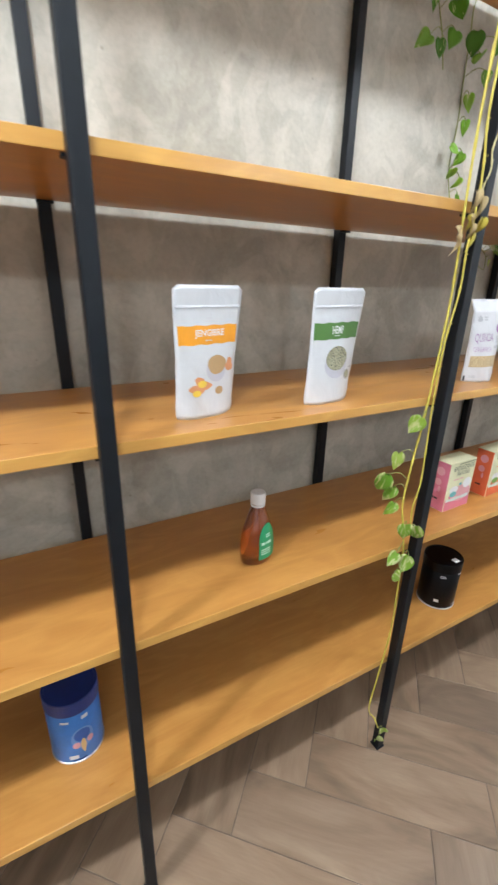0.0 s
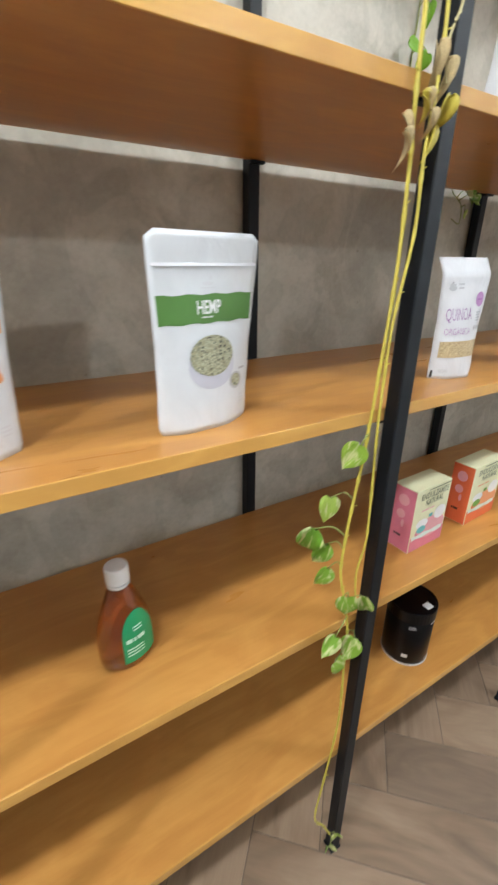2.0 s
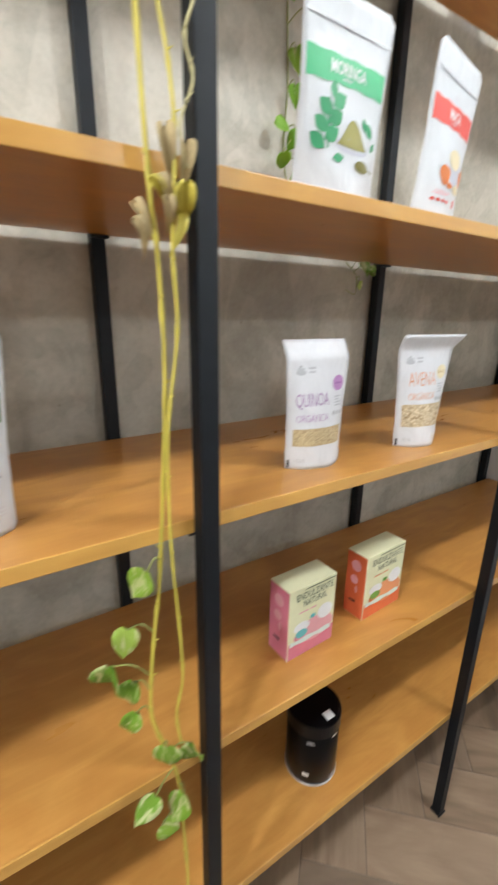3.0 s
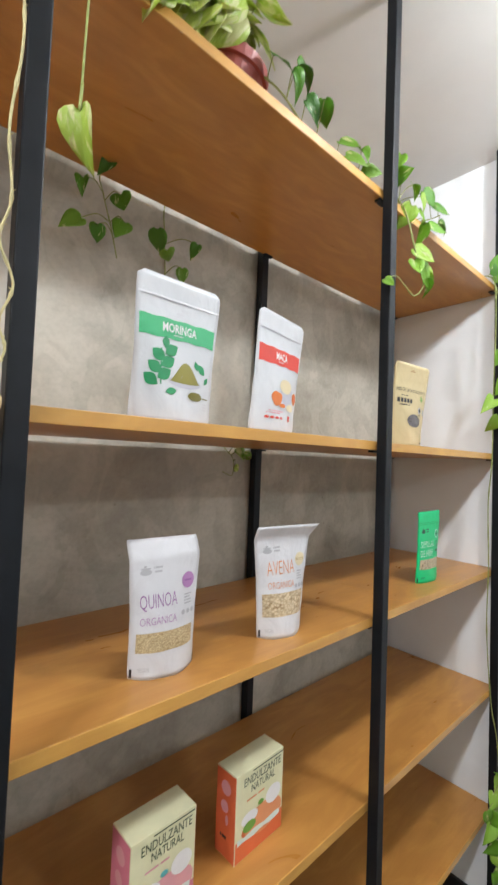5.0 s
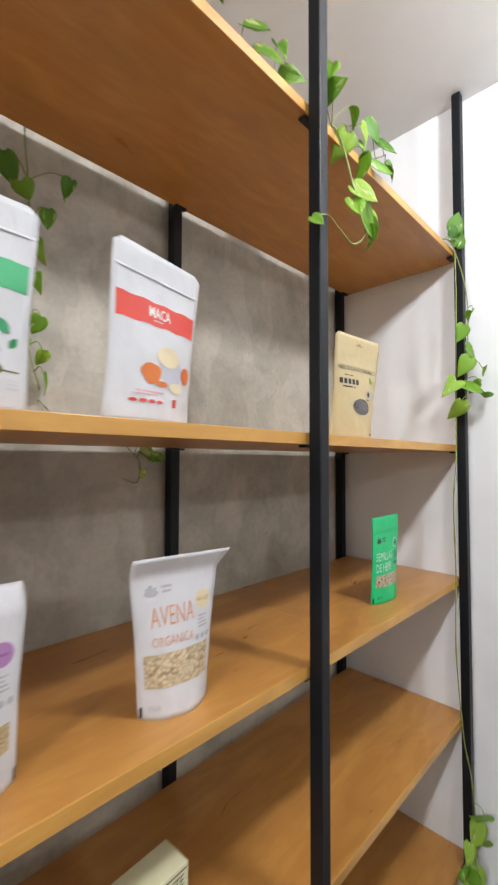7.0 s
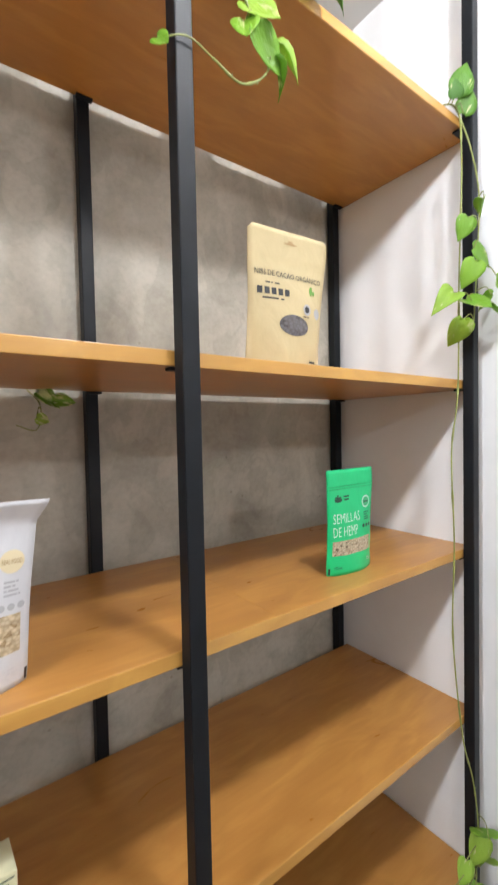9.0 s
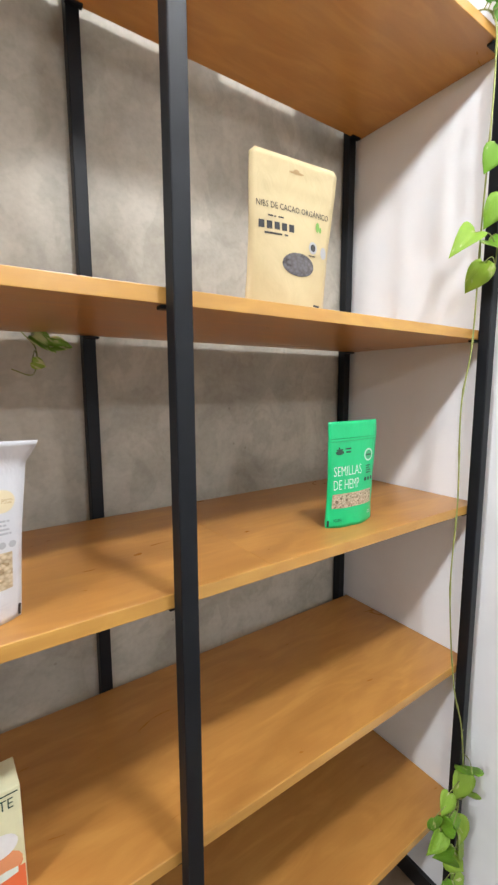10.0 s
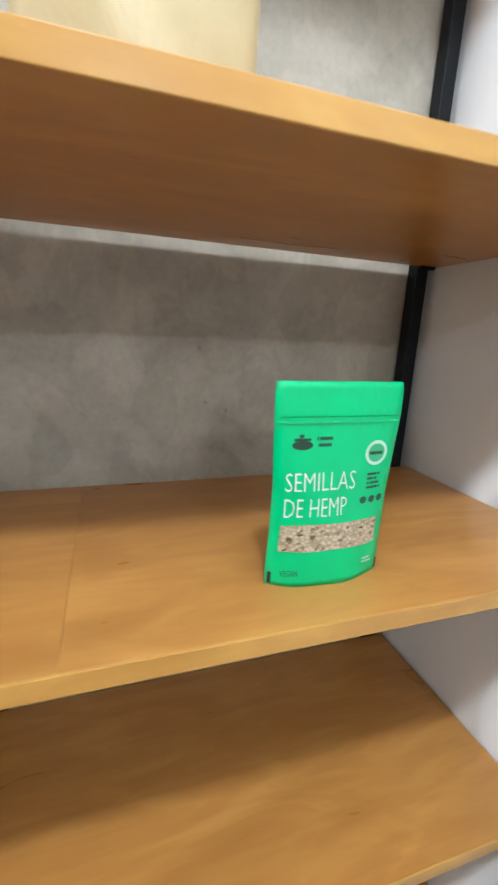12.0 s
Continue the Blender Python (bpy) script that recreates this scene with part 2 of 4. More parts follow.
def emitting(name, colour, strength):
    m = bpy.data.materials.new(name)
    m.use_nodes = True
    nt = m.node_tree
    e = node(nt, "ShaderNodeEmission", Color=(*colour, 1), Strength=strength)
    nt.links.new(e.outputs[0], nt.nodes["Material Output"].inputs[0])
    return m


def syrup_material():
    m, nt, b = mat("amber_syrup", (0.42, 0.085, 0.012), 0.08)
    n = noise_tex(nt, coords(nt), 18, 2)
    nt.links.new(ramp(nt, n, ((0.3, (0.34, 0.060, 0.006)), (0.7, (0.62, 0.150, 0.016)))), b.inputs["Base Color"])
    b.inputs["Transmission Weight"].default_value = 0.75
    b.inputs["Coat Weight"].default_value = 1.0
    b.inputs["IOR"].default_value = 1.4
    return m


GLASS, glass_nodes, glass_bsdf = mat("window_glass", (1, 1, 1), 0.02)
glass_bsdf.inputs["Transmission Weight"].default_value = 1.0
SYRUP = syrup_material()


# ---- mesh helpers ----
def mesh_of(bm, name, material, smooth=False):
    me = bpy.data.meshes.new(name)
    bmesh.ops.recalc_face_normals(bm, faces=bm.faces)
    bm.to_mesh(me)
    bm.free()
    me.materials.append(material)
    if smooth:
        for p in me.polygons:
            p.use_smooth = True
    return me


def part(name, bm, material, parent=None, label="", smooth=False):
    ob = new(name, mesh_of(bm, name, material, smooth) if isinstance(bm, bmesh.types.BMesh) else bm)
    if parent:
        ob.parent = parent
    if label:
        ob["label"] = label
    return ob


def thing(name, m, label, category, group="", kind=""):
    ob = new(name)
    ob.matrix_basis = m
    ob.empty_display_size = 0.05
    return tagged(ob, label, category, group, kind)


def box(bm, x0, y0, z0, x1, y1, z1, bevel=0.0, segments=2):
    vs = [bm.verts.new((x, y, z)) for x in (x0, x1) for y in (y0, y1) for z in (z0, z1)]
    fs = [bm.faces.new([vs[i] for i in f]) for f in ((0, 1, 3, 2), (4, 6, 7, 5), (0, 4, 5, 1), (2, 3, 7, 6), (0, 2, 6, 4), (1, 5, 7, 3))]
    if bevel:
        edges = list({e for f in fs for e in f.edges})
        bmesh.ops.bevel(bm, geom=edges, offset=bevel, segments=segments, affect="EDGES", profile=0.5)
    return bm


def boxed(*a, **k):
    return box(bmesh.new(), *a, **k)


def lathe(profile, n=32, sx=1.0, sy=1.0):
    """Turned body from (radius, height) pairs, from the bottom up."""
    bm = bmesh.new()
    rings = [[bm.verts.new((r * sx * math.cos(2 * math.pi * i / n), r * sy * math.sin(2 * math.pi * i / n), z)) for i in range(n)] for r, z in profile]
    for a, b in zip(rings, rings[1:]):
        for i in range(n):
            bm.faces.new((a[i], a[(i + 1) % n], b[(i + 1) % n], b[i]))
    bm.faces.new(rings[0][::-1])
    bm.faces.new(rings[-1])
    return bm


def smooth_line(points, steps=8):
    pts = [Vector(p) for p in points]
    pts = [pts[0] * 2 - pts[1]] + pts + [pts[-1] * 2 - pts[-2]]
    out = []
    for p0, p1, p2, p3 in zip(pts, pts[1:], pts[2:], pts[3:]):
        for i in range(steps):
            t = i / steps
            out.append(0.5 * ((2 * p1) + (p2 - p0) * t + (2 * p0 - 5 * p1 + 4 * p2 - p3) * t * t + (3 * p1 - p0 - 3 * p2 + p3) * t ** 3))
    out.append(pts[-2])
    return out


def tube(points, radius, sides=6, taper=1.0, knots=0.0, bm=None):
    bm = bm or bmesh.new()
    rings, n = [], len(points)
    for i, p in enumerate(points):
        d = (points[min(i + 1, n - 1)] - points[max(i - 1, 0)]).normalized()
        a = d.orthogonal().normalized() if abs(d.z) < 0.9 else d.cross(Vector((0, 1, 0))).normalized()
        c = d.cross(a)
        r = radius * (1 + (taper - 1) * i / (n - 1)) * (1 + knots * (1 if i % 6 == 0 else 0))
        rings.append([bm.verts.new(p + r * (a * math.cos(2 * math.pi * k / sides) + c * math.sin(2 * math.pi * k / sides))) for k in range(sides)])
    for a, b in zip(rings, rings[1:]):
        for k in range(sides):
            bm.faces.new((a[k], a[(k + 1) % sides], b[(k + 1) % sides], b[k]))
    bm.faces.new(rings[0][::-1])
    bm.faces.new(rings[-1])
    return bm


# ---- prints: flat shapes laid on a curved surface given by surf(u, v, off) ----
def rect_shape(u0, u1, v0, v1, nu=10, nv=4, wobble=0.0):
    vs, fs = [], []
    for j in range(nv + 1):
        for i in range(nu + 1):
            w = wobble * math.sin(i * 1.7 + j * 2.3) if j in (0, nv) else 0
            vs.append((u0 + (u1 - u0) * i / nu, v0 + (v1 - v0) * j / nv + w))
    for j in range(nv):
        for i in range(nu):
            a = j * (nu + 1) + i
            fs.append((a, a + 1, a + nu + 2, a + nu + 1))
    return vs, fs


def oval_shape(cu, cv, ru, rv, turn=0.0, n=20, rings=2, lump=0.0):
    vs, fs = [(cu, cv)], []
    for k in range(1, rings + 1):
        for i in range(n):
            a = 2 * math.pi * i / n
            s = (k / rings) * (1 + lump * math.sin(3 * a + 1) + lump * 0.6 * math.sin(5 * a))
            x, y = s * math.cos(a), s * math.sin(a)
            c, d = math.cos(turn), math.sin(turn)
            vs.append((cu + ru * (x * c - y * d), cv + rv * (x * d + y * c)))
    for i in range(n):
        fs.append((0, 1 + i, 1 + (i + 1) % n))
    for k in range(rings - 1):
        for i in range(n):
            a, b = 1 + k * n + i, 1 + k * n + (i + 1) % n
            fs.append((a, a + n, b + n, b))
    return vs, fs


def blade_shape(cu, cv, length, width, turn, n=9, half=0.072, tall=0.216):
    """A pointed leaf, printed; length and width in metres, on a panel of the given half width and height."""
    rim = [(-1 + 2 * i / n, math.sin(math.pi * i / n)) for i in range(n)] + [(1 - 2 * i / n, -math.sin(math.pi * i / n)) for i in range(n)]
    c, d = math.cos(turn), math.sin(turn)
    return [(cu + (length * x * c - width * y * d) / half, cv + (length * x * d + width * y * c) / tall) for x, y in rim], [tuple(range(2 * n))]


def heap_shape(u0, u1, v0, v1, n=14):
    """A heap of powder: a bell over a flat base."""
    top = [(u0 + (u1 - u0) * i / n, v0 + (v1 - v0) * math.sin(math.pi * i / n) ** 1.4) for i in range(n + 1)]
    low = [(u, v0 - 0.012 * math.sin(math.pi * i / n)) for i, (u, v) in enumerate(top)]
    return top + low, [(i, i + 1, n + 2 + i, n + 1 + i) for i in range(n)]


def merged(*shapes):
    vs, fs = [], []
    for v, f in shapes:
        o = len(vs)
        vs += v
        fs += [tuple(i + o for i in q) for q in f]
    return vs, fs


def text_shape(body, u0, u1, v0, v1, bold=0.0, rise=0.0):
    """Letters of the built-in font, fitted into a rectangle."""
    cu = bpy.data.curves.new("letters", "FONT")
    cu.body, cu.resolution_u, cu.offset = body, 2, bold
    ob = bpy.data.objects.new("letters", cu)
    scene.collection.objects.link(ob)
    me = ob.evaluated_get(bpy.context.evaluated_depsgraph_get()).to_mesh()
    pts = [v.co.copy() for v in me.vertices]
    faces = [tuple(p.vertices) for p in me.polygons]
    bpy.data.objects.remove(ob)
    bpy.data.curves.remove(cu)
    xs, ys = [p.x for p in pts], [p.y for p in pts]
    x0, x1, y0, y1 = min(xs), max(xs), min(ys), max(ys)
    return [(u0 + (u1 - u0) * (p.x - x0) / (x1 - x0), v0 + (v1 - v0) * (p.y - y0) / (y1 - y0) + rise * (p.x - x0) / (x1 - x0)) for p in pts], faces


def bars_shape(u0, u1, v0, v1, rows, seed=1, cols=3):
    """Lines of small unreadable print as plain bars."""
    rnd = random.Random(seed)
    out = []
    h = (v1 - v0) / rows
    for r in range(rows):
        end = u0 + (u1 - u0) * rnd.uniform(0.65, 1.0)
        cuts = sorted(rnd.uniform(u0, end) for _ in range(cols - 1))
        for a, b in zip([u0] + cuts, cuts + [end]):
            if b - a > (u1 - u0) * 0.08:
                out.append(rect_shape(a, b - (u1 - u0) * 0.05, v0 + r * h + h * 0.25, v0 + r * h + h * 0.75, 2, 1))
    return merged(*out)


def decal(name, shape, surf, material, parent, off=0.0005, label=""):
    vs, fs = shape
    me = bpy.data.meshes.new(name)
    me.from_pydata([surf(u, v, off) for u, v in vs], [], fs)
    me.materials.append(material)
    for p in me.polygons:
        p.use_smooth = True
    return part(name, me, None, parent, label)


# ---- large structure ----
def slab(name, label, material, *dims):
    return tagged(part(name, boxed(*dims), material), label, name.split("_")[0], kind="structure")


slab("wall_back", "grey polished cement wall behind the shelving", CEMENT, X_LEFT, Y_BACK, 0, X_RIGHT, Y_BACK + 0.15, CEIL)
slab("wall_right", "smooth white painted wall at the shelf's end", WHITE_WALL, X_RIGHT, Y_FRONT, 0, X_RIGHT + 0.15, Y_BACK + 0.15, CEIL)
# left and front walls are out of view; grey cement keeps their bounce low
slab("wall_left", "unseen closing wall, plain grey cement to lower the bounced light", CEMENT, X_LEFT - 0.15, Y_FRONT, 0, X_LEFT, Y_BACK + 0.15, CEIL)
# unseen shop front behind camera: wall with one wide window added for fill light
WX0, WX1, WZ0, WZ1 = -2.2, 1.6, 0.35, 2.25
bm = bmesh.new()
for d in ((X_LEFT - 0.15, 0, WX0, CEIL), (WX1, 0, X_RIGHT + 0.15, CEIL), (WX0, 0, WX1, WZ0), (WX0, WZ1, WX1, CEIL)):
    box(bm, d[0], Y_FRONT - 0.15, d[1], d[2], Y_FRONT, d[3])
tagged(part("wall_front", bm, CEMENT), "unseen shop front wall around the added window, grey cement to lower the bounce", "wall", kind="structure")
window = thing("fill_window", pose(0, Y_FRONT - 0.075, 0), "wide window with a dark metal frame, unseen and added for fill light", "window", kind="structure")
for d in ((WX0, WZ0, WX1, WZ0 + 0.05), (WX0, WZ1 - 0.05, WX1, WZ1), (WX0, WZ0 + 0.05, WX0 + 0.05, WZ1 - 0.05), (WX1 - 0.05, WZ0 + 0.05, WX1, WZ1 - 0.05), (-0.325, WZ0 + 0.05, -0.275, WZ1 - 0.05)):
    part("window_frame", boxed(d[0], -0.03, d[1], d[2], 0.03, d[3], bevel=0.003), STEEL, window)
for a, b in ((WX0 + 0.05, -0.325), (-0.275, WX1 - 0.05)):
    part("pane", boxed(a, -0.004, WZ0 + 0.05, b, 0.004, WZ1 - 0.05), GLASS, window).visible_shadow = False
# area lamp added inside the window, a cool fill for the shelving
fill_light = bpy.data.lights.new("fill_light", "AREA")
fill_light.shape, fill_light.size, fill_light.size_y, fill_light.energy, fill_light.color = "RECTANGLE", WX1 - WX0 - 0.1, WZ1 - WZ0 - 0.1, FILL_POWER, (0.86, 0.94, 1.0)
new("fill_light", fill_light).matrix_basis = look(((WX0 + WX1) / 2, Y_FRONT + 0.01, (WZ0 + WZ1) / 2), ((WX0 + WX1) / 2, 0, (WZ0 + WZ1) / 2))
slab("ceiling", "flat off-white painted ceiling", CEILING, X_LEFT - 0.15, Y_FRONT - 0.15, CEIL, X_RIGHT + 0.15, Y_BACK + 0.15, CEIL + 0.1)
floor = slab("floor", "greige wood-look herringbone floor with dark joints", GROUT, X_LEFT - 0.15, Y_FRONT - 0.15, -0.12, X_RIGHT + 0.15, Y_BACK + 0.15, -0.002)
slab("baseboard", "low black skirting along the white wall", BLACK_TRIM, X_RIGHT - 0.012, Y_FRONT, 0.0, X_RIGHT, Y_BACK, 0.055)


def ceiling_lamp(x, y, power):
    t = thing("ceiling_lamp", pose(x, y, CEIL), "unseen white ceiling socket with a lit globe bulb", "lamp", "ceiling lamps")
    part("base", lathe(((0.026, -0.045), (0.032, -0.040), (0.045, -0.012), (0.055, -0.008), (0.055, 0.0)), 24), LAMP_PLASTIC, t)
    r, c = 0.062, -0.100
    ring = [(r * math.sin(math.pi * k / 9), c - r * math.cos(math.pi * k / 9)) for k in range(1, 8)]
    part("bulb", lathe([(0.012, c - r * 0.99)] + ring + [(0.024, -0.0455)], 14), emitting("lit_bulb", LAMP_COLOUR, LAMP_STRENGTH * power), t, "glowing opal globe bulb")


for lx, ly, power in LAMPS:
    ceiling_lamp(lx, ly, power)


# ---- shelving ----
FRONT_POSTS = ((-0.66, 0.674), (0.106, 0.674), (0.8575, 0.674), (1.614, 0.674), (2.348, 0.674))
BACK_POSTS = ((-0.66, 1.099), (0.103, 1.099), (0.861, 1.099), (1.612, 1.099), (2.360, 1.099))
shelving = thing("shelving_frame", pose(0, 0, 0), "black square steel tube frame from floor to ceiling", "shelving")


def post(name, x, y):
    bm = boxed(x, y, 0.004, x + TUBE, y + TUBE, CEIL - 0.001, bevel=0.002)
    p = part(name, bm, STEEL, shelving)
    part("foot", boxed(x - 0.003, y - 0.003, 0.0, x + TUBE + 0.003, y + TUBE + 0.003, 0.006, bevel=0.001), STEEL, p)


for x, y in FRONT_POSTS:
    post("front_post", x, y)
for x, y in BACK_POSTS:
    post("back_post", x, y)
for (x, y) in FRONT_POSTS[1:]:
    for z in SHELF_TOPS:
        part("bracket", boxed(x - 0.004, SHELF_Y0 + 0.001, z - SHELF_T - 0.0055, x + TUBE + 0.003, SHELF_Y0 + 0.016, z - SHELF_T - 0.0008, bevel=0.001), STEEL, shelving)
for (x, y) in BACK_POSTS[1:]:
    for z in SHELF_TOPS:
        part("bracket", boxed(x - 0.003, SHELF_Y1 - 0.012, z - SHELF_T - 0.0055, x + TUBE + 0.004, SHELF_Y1, z - SHELF_T - 0.0008, bevel=0.001), STEEL, shelving)


def shelf(z, joints):
    t = thing("wooden_shelf", pose(0, 0, z), "long orange-brown varnished wooden shelf board on a black frame", "shelf", "shelves of the rack")
    cuts = (-1.2, *joints, X_RIGHT - 0.003)
    for a, b in zip(cuts, cuts[1:]):
        part("board", boxed(a + 0.0001, SHELF_Y0 + 0.0015, -SHELF_T, b - 0.0001, SHELF_Y1, 0.0, bevel=0.0003, segments=1), WOOD, t)
    part("edge_band", boxed(-1.2, SHELF_Y0 - 0.0015, -SHELF_T - 0.0003, X_RIGHT - 0.003, SHELF_Y0 + 0.0015, 0.0003, bevel=0.0009, segments=2), WOOD_EDGE, t, "lighter wooden edge lipping")


for z, joints in zip(SHELF_TOPS, ((), (), (1.782,), (), ())):
    shelf(z, joints)


# ---- stand-up pouches ----
def pouch_surface(w, h, depth, lean=0.02, top=0.80, flare=0.0, side=1):
    def surf(u, v, off=0.0):
        s = min(v / top, 1.0)
        belly = (1 - s) ** 0.9 * (1 - abs(u) ** 2.4)
        d = depth * 0.5 * belly + 0.0012
        d += (0.0017 * math.exp(-((v - top - 0.045) / 0.010) ** 2) + 0.0015 * math.exp(-((v - top - 0.012) / 0.010) ** 2)) * (1 - abs(u) ** 8)
        half = w * 0.5 * (1 + flare * v - 0.035 * math.sin(math.pi * min(1.0, v * 1.1)) ** 2)
        sag = 0.006 * (1 - abs(u) ** 2) * max(0.0, 1 - v * 9)
        crinkle = 0.0009 * math.sin(u * 7 + v * 23) * (1 - s)
        return (u * half, -side * (d + off + crinkle) + lean * v, h * v - sag * 0.0)
    return surf


def pouch(name, label, x, y, z, turn, w, h, depth, film, flare=0.0, corner=0.07, top=0.80, lean=0.02, fold=0.0):
    t = thing(name, pose(x, y, z, 0, 0, turn), label, "pouch", "pouches on the shelves")
    front = pouch_surface(w, h, depth, lean, top, flare, 1)
    back = pouch_surface(w, h, depth * 0.8, lean, top, flare, -1)
    bm = bmesh.new()
    nu, nv = 16, 30

    def rounded(u, v):
        # round off the sealed top corners
        c = corner * w / h
        if v > 1 - c:
            k = (v - (1 - c)) / c
            return u * (1 - corner * 2 * (1 - math.sqrt(max(0.0, 1 - k * k))))
        if v < c * 0.6:
            k = 1 - v / (c * 0.6)
            return u * (1 - corner * 0.8 * (1 - math.sqrt(max(0.0, 1 - k * k))))
        return u

    def folded(p, u, v):
        if fold and v > 0.86:
            k = (v - 0.86) / 0.14
            return (p[0] + (0.014 * k * max(u, 0.0) if fold >= 1 else 0.0), p[1] + (fold if fold < 1 else -0.5) * k * 0.03, p[2] - 0.3 * fold * k * 0.01)
        return p
    f = [[bm.verts.new(folded(front(rounded(-1 + 2 * i / nu, j / nv), j / nv), -1 + 2 * i / nu, j / nv)) for i in range(nu + 1)] for j in range(nv + 1)]
    b = [[bm.verts.new(folded(back(rounded(-1 + 2 * i / nu, j / nv), j / nv), -1 + 2 * i / nu, j / nv)) for i in range(nu + 1)] for j in range(nv + 1)]
    for g, flip in ((f, False), (b, True)):
        for j in range(nv):
            for i in range(nu):
                q = (g[j][i], g[j][i + 1], g[j + 1][i + 1], g[j + 1][i])
                bm.faces.new(q[::-1] if flip else q)
    for j in range(nv):
        bm.faces.new((f[j][0], f[j + 1][0], b[j + 1][0], b[j][0]))
        bm.faces.new((f[j][nu], b[j][nu], b[j + 1][nu], f[j + 1][nu]))
    for i in range(nu):
        bm.faces.new((f[0][i], b[0][i], b[0][i + 1], f[0][i + 1]))
        bm.faces.new((f[nv][i], f[nv][i + 1], b[nv][i + 1], b[nv][i]))
    part("bag", bm, film, t, smooth=True)
    return t, front


def emblem(t, surf, cu, cv, s, ink, words=True):
    decal("emblem", merged(oval_shape(cu, cv, 0.16 * s, 0.022 * s), rect_shape(cu - 0.13 * s, cu + 0.13 * s, cv + 0.02 * s, cv + 0.032 * s, 3, 1),
                           rect_shape(cu - 0.05 * s, cu + 0.02 * s, cv + 0.034 * s, cv + 0.05 * s, 2, 1)), surf, INK[ink], t, 0.0006)


def banded_pouch(name, label, x, y, z, turn, w, h, band, word, wu, picture, lean=-0.015, flare=0.05):
    t, s = pouch(name, label, x, y, z, turn, w, h, 0.044, FILM_WHITE, flare, lean=lean)
    decal("seal_strip", rect_shape(-0.97, 0.97, 0.845, 0.86, 10, 1), s, INK["pale"], t, 0.0004)
    decal("band", rect_shape(-0.93, 0.93, 0.575, 0.715, 14, 3, 0.004), s, INK[band], t, 0.0005, "printed colour band")
    decal("title", text_shape(word, -wu, wu, 0.620, 0.686, 0.018), s, INK["white"], t, 0.0010)
    decal("subtitle", bars_shape(-0.16, 0.16, 0.597, 0.612, 1, 3, 2), s, INK["pale"], t, 0.0010)
    decal("emblem", merged(oval_shape(0, 0.765, 0.10, 0.010), oval_shape(0.06, 0.79, 0.02, 0.012), rect_shape(-0.14, 0.14, 0.742, 0.748, 3, 1)), s, INK["pale"], t, 0.0006)
    picture(t, s)
    decal("weight_print", bars_shape(0.66, 0.88, 0.10, 0.16, 3, 5, 2), s, INK["pale"], t, 0.0006)
    return t


def ginger_picture(t, s):
    decal("cup", oval_shape(0.20, 0.375, 0.36, 0.095), s, INK["bowl"], t, 0.0006)
    decal("powder", oval_shape(0.22, 0.415, 0.33, 0.075, lump=0.03), s, INK["tan"], t, 0.0010)
    decal("ginger_root", merged(oval_shape(-0.45, 0.235, 0.24, 0.04, 0.4, lump=0.12), oval_shape(-0.22, 0.26, 0.22, 0.035, -0.3, lump=0.1), oval_shape(-0.38, 0.30, 0.14, 0.032, lump=0.1)), s, INK["ginger"], t, 0.0008)
    decal("ginger_slice", merged(oval_shape(-0.30, 0.275, 0.14, 0.028), oval_shape(-0.48, 0.205, 0.12, 0.026)), s, INK["yellow"], t, 0.0011)
    decal("spoon", oval_shape(0.27, 0.21, 0.14, 0.033, 0.5), s, INK["tan"], t, 0.0008)
    decal("ginger_piece", oval_shape(0.70, 0.40, 0.15, 0.055, -0.8, lump=0.15), s, INK["ginger"], t, 0.0008)


def hemp_picture(t, s):
    decal("cup", oval_shape(0.02, 0.350, 0.50, 0.125), s, INK["bowl"], t, 0.0006)
    decal("heap_picture", oval_shape(0.02, 0.405, 0.47, 0.108), s, SEEDS_PRINT, t, 0.0010)
    decal("spoon", merged(oval_shape(0.56, 0.245, 0.19, 0.048, 0.6), rect_shape(0.66, 0.84, 0.300, 0.312, 2, 1)), s, INK["grey"], t, 0.0008)
    decal("spoon_seeds", oval_shape(0.56, 0.247, 0.14, 0.036, 0.6), s, SEEDS_PRINT, t, 0.0012)


def moringa_picture(t, s):
    leaves = [blade_shape(-0.56 + 0.04 * k + (0.15 if k % 2 else -0.10), 0.280 + 0.043 * k, 0.0130, 0.0092, 0.6 if k % 2 else 2.5) for k in range(6)]
    leaves += [blade_shape(-0.34, 0.545, 0.010, 0.006, 1.5), blade_shape(-0.20, 0.212, 0.010, 0.0055, 0.2), blade_shape(0.60, 0.40, 0.0105, 0.006, -0.8), blade_shape(0.76, 0.325, 0.007, 0.004, 1.0), blade_shape(0.45, 0.42, 0.008, 0.0045, 2.0)]
    for k, shape in enumerate(leaves):
        decal("printed_leaf", shape, s, INK["leaf"], t, 0.0007 + 0.0001 * (k % 2))
    decal("printed_stalk", rect_shape(-0.46, -0.43, 0.25, 0.50, 1, 3), s, INK["leaf"], t, 0.0006)
    decal("plate", oval_shape(0.16, 0.285, 0.44, 0.042), s, INK["bowl"], t, 0.0006)
    decal("powder", heap_shape(-0.24, 0.56, 0.285, 0.425), s, INK["olive"], t, 0.0010)
    decal("spoon", merged(oval_shape(0.42, 0.195, 0.20, 0.032), rect_shape(0.60, 0.85, 0.187, 0.195, 2, 1)), s, INK["olive_dark"], t, 0.0010)


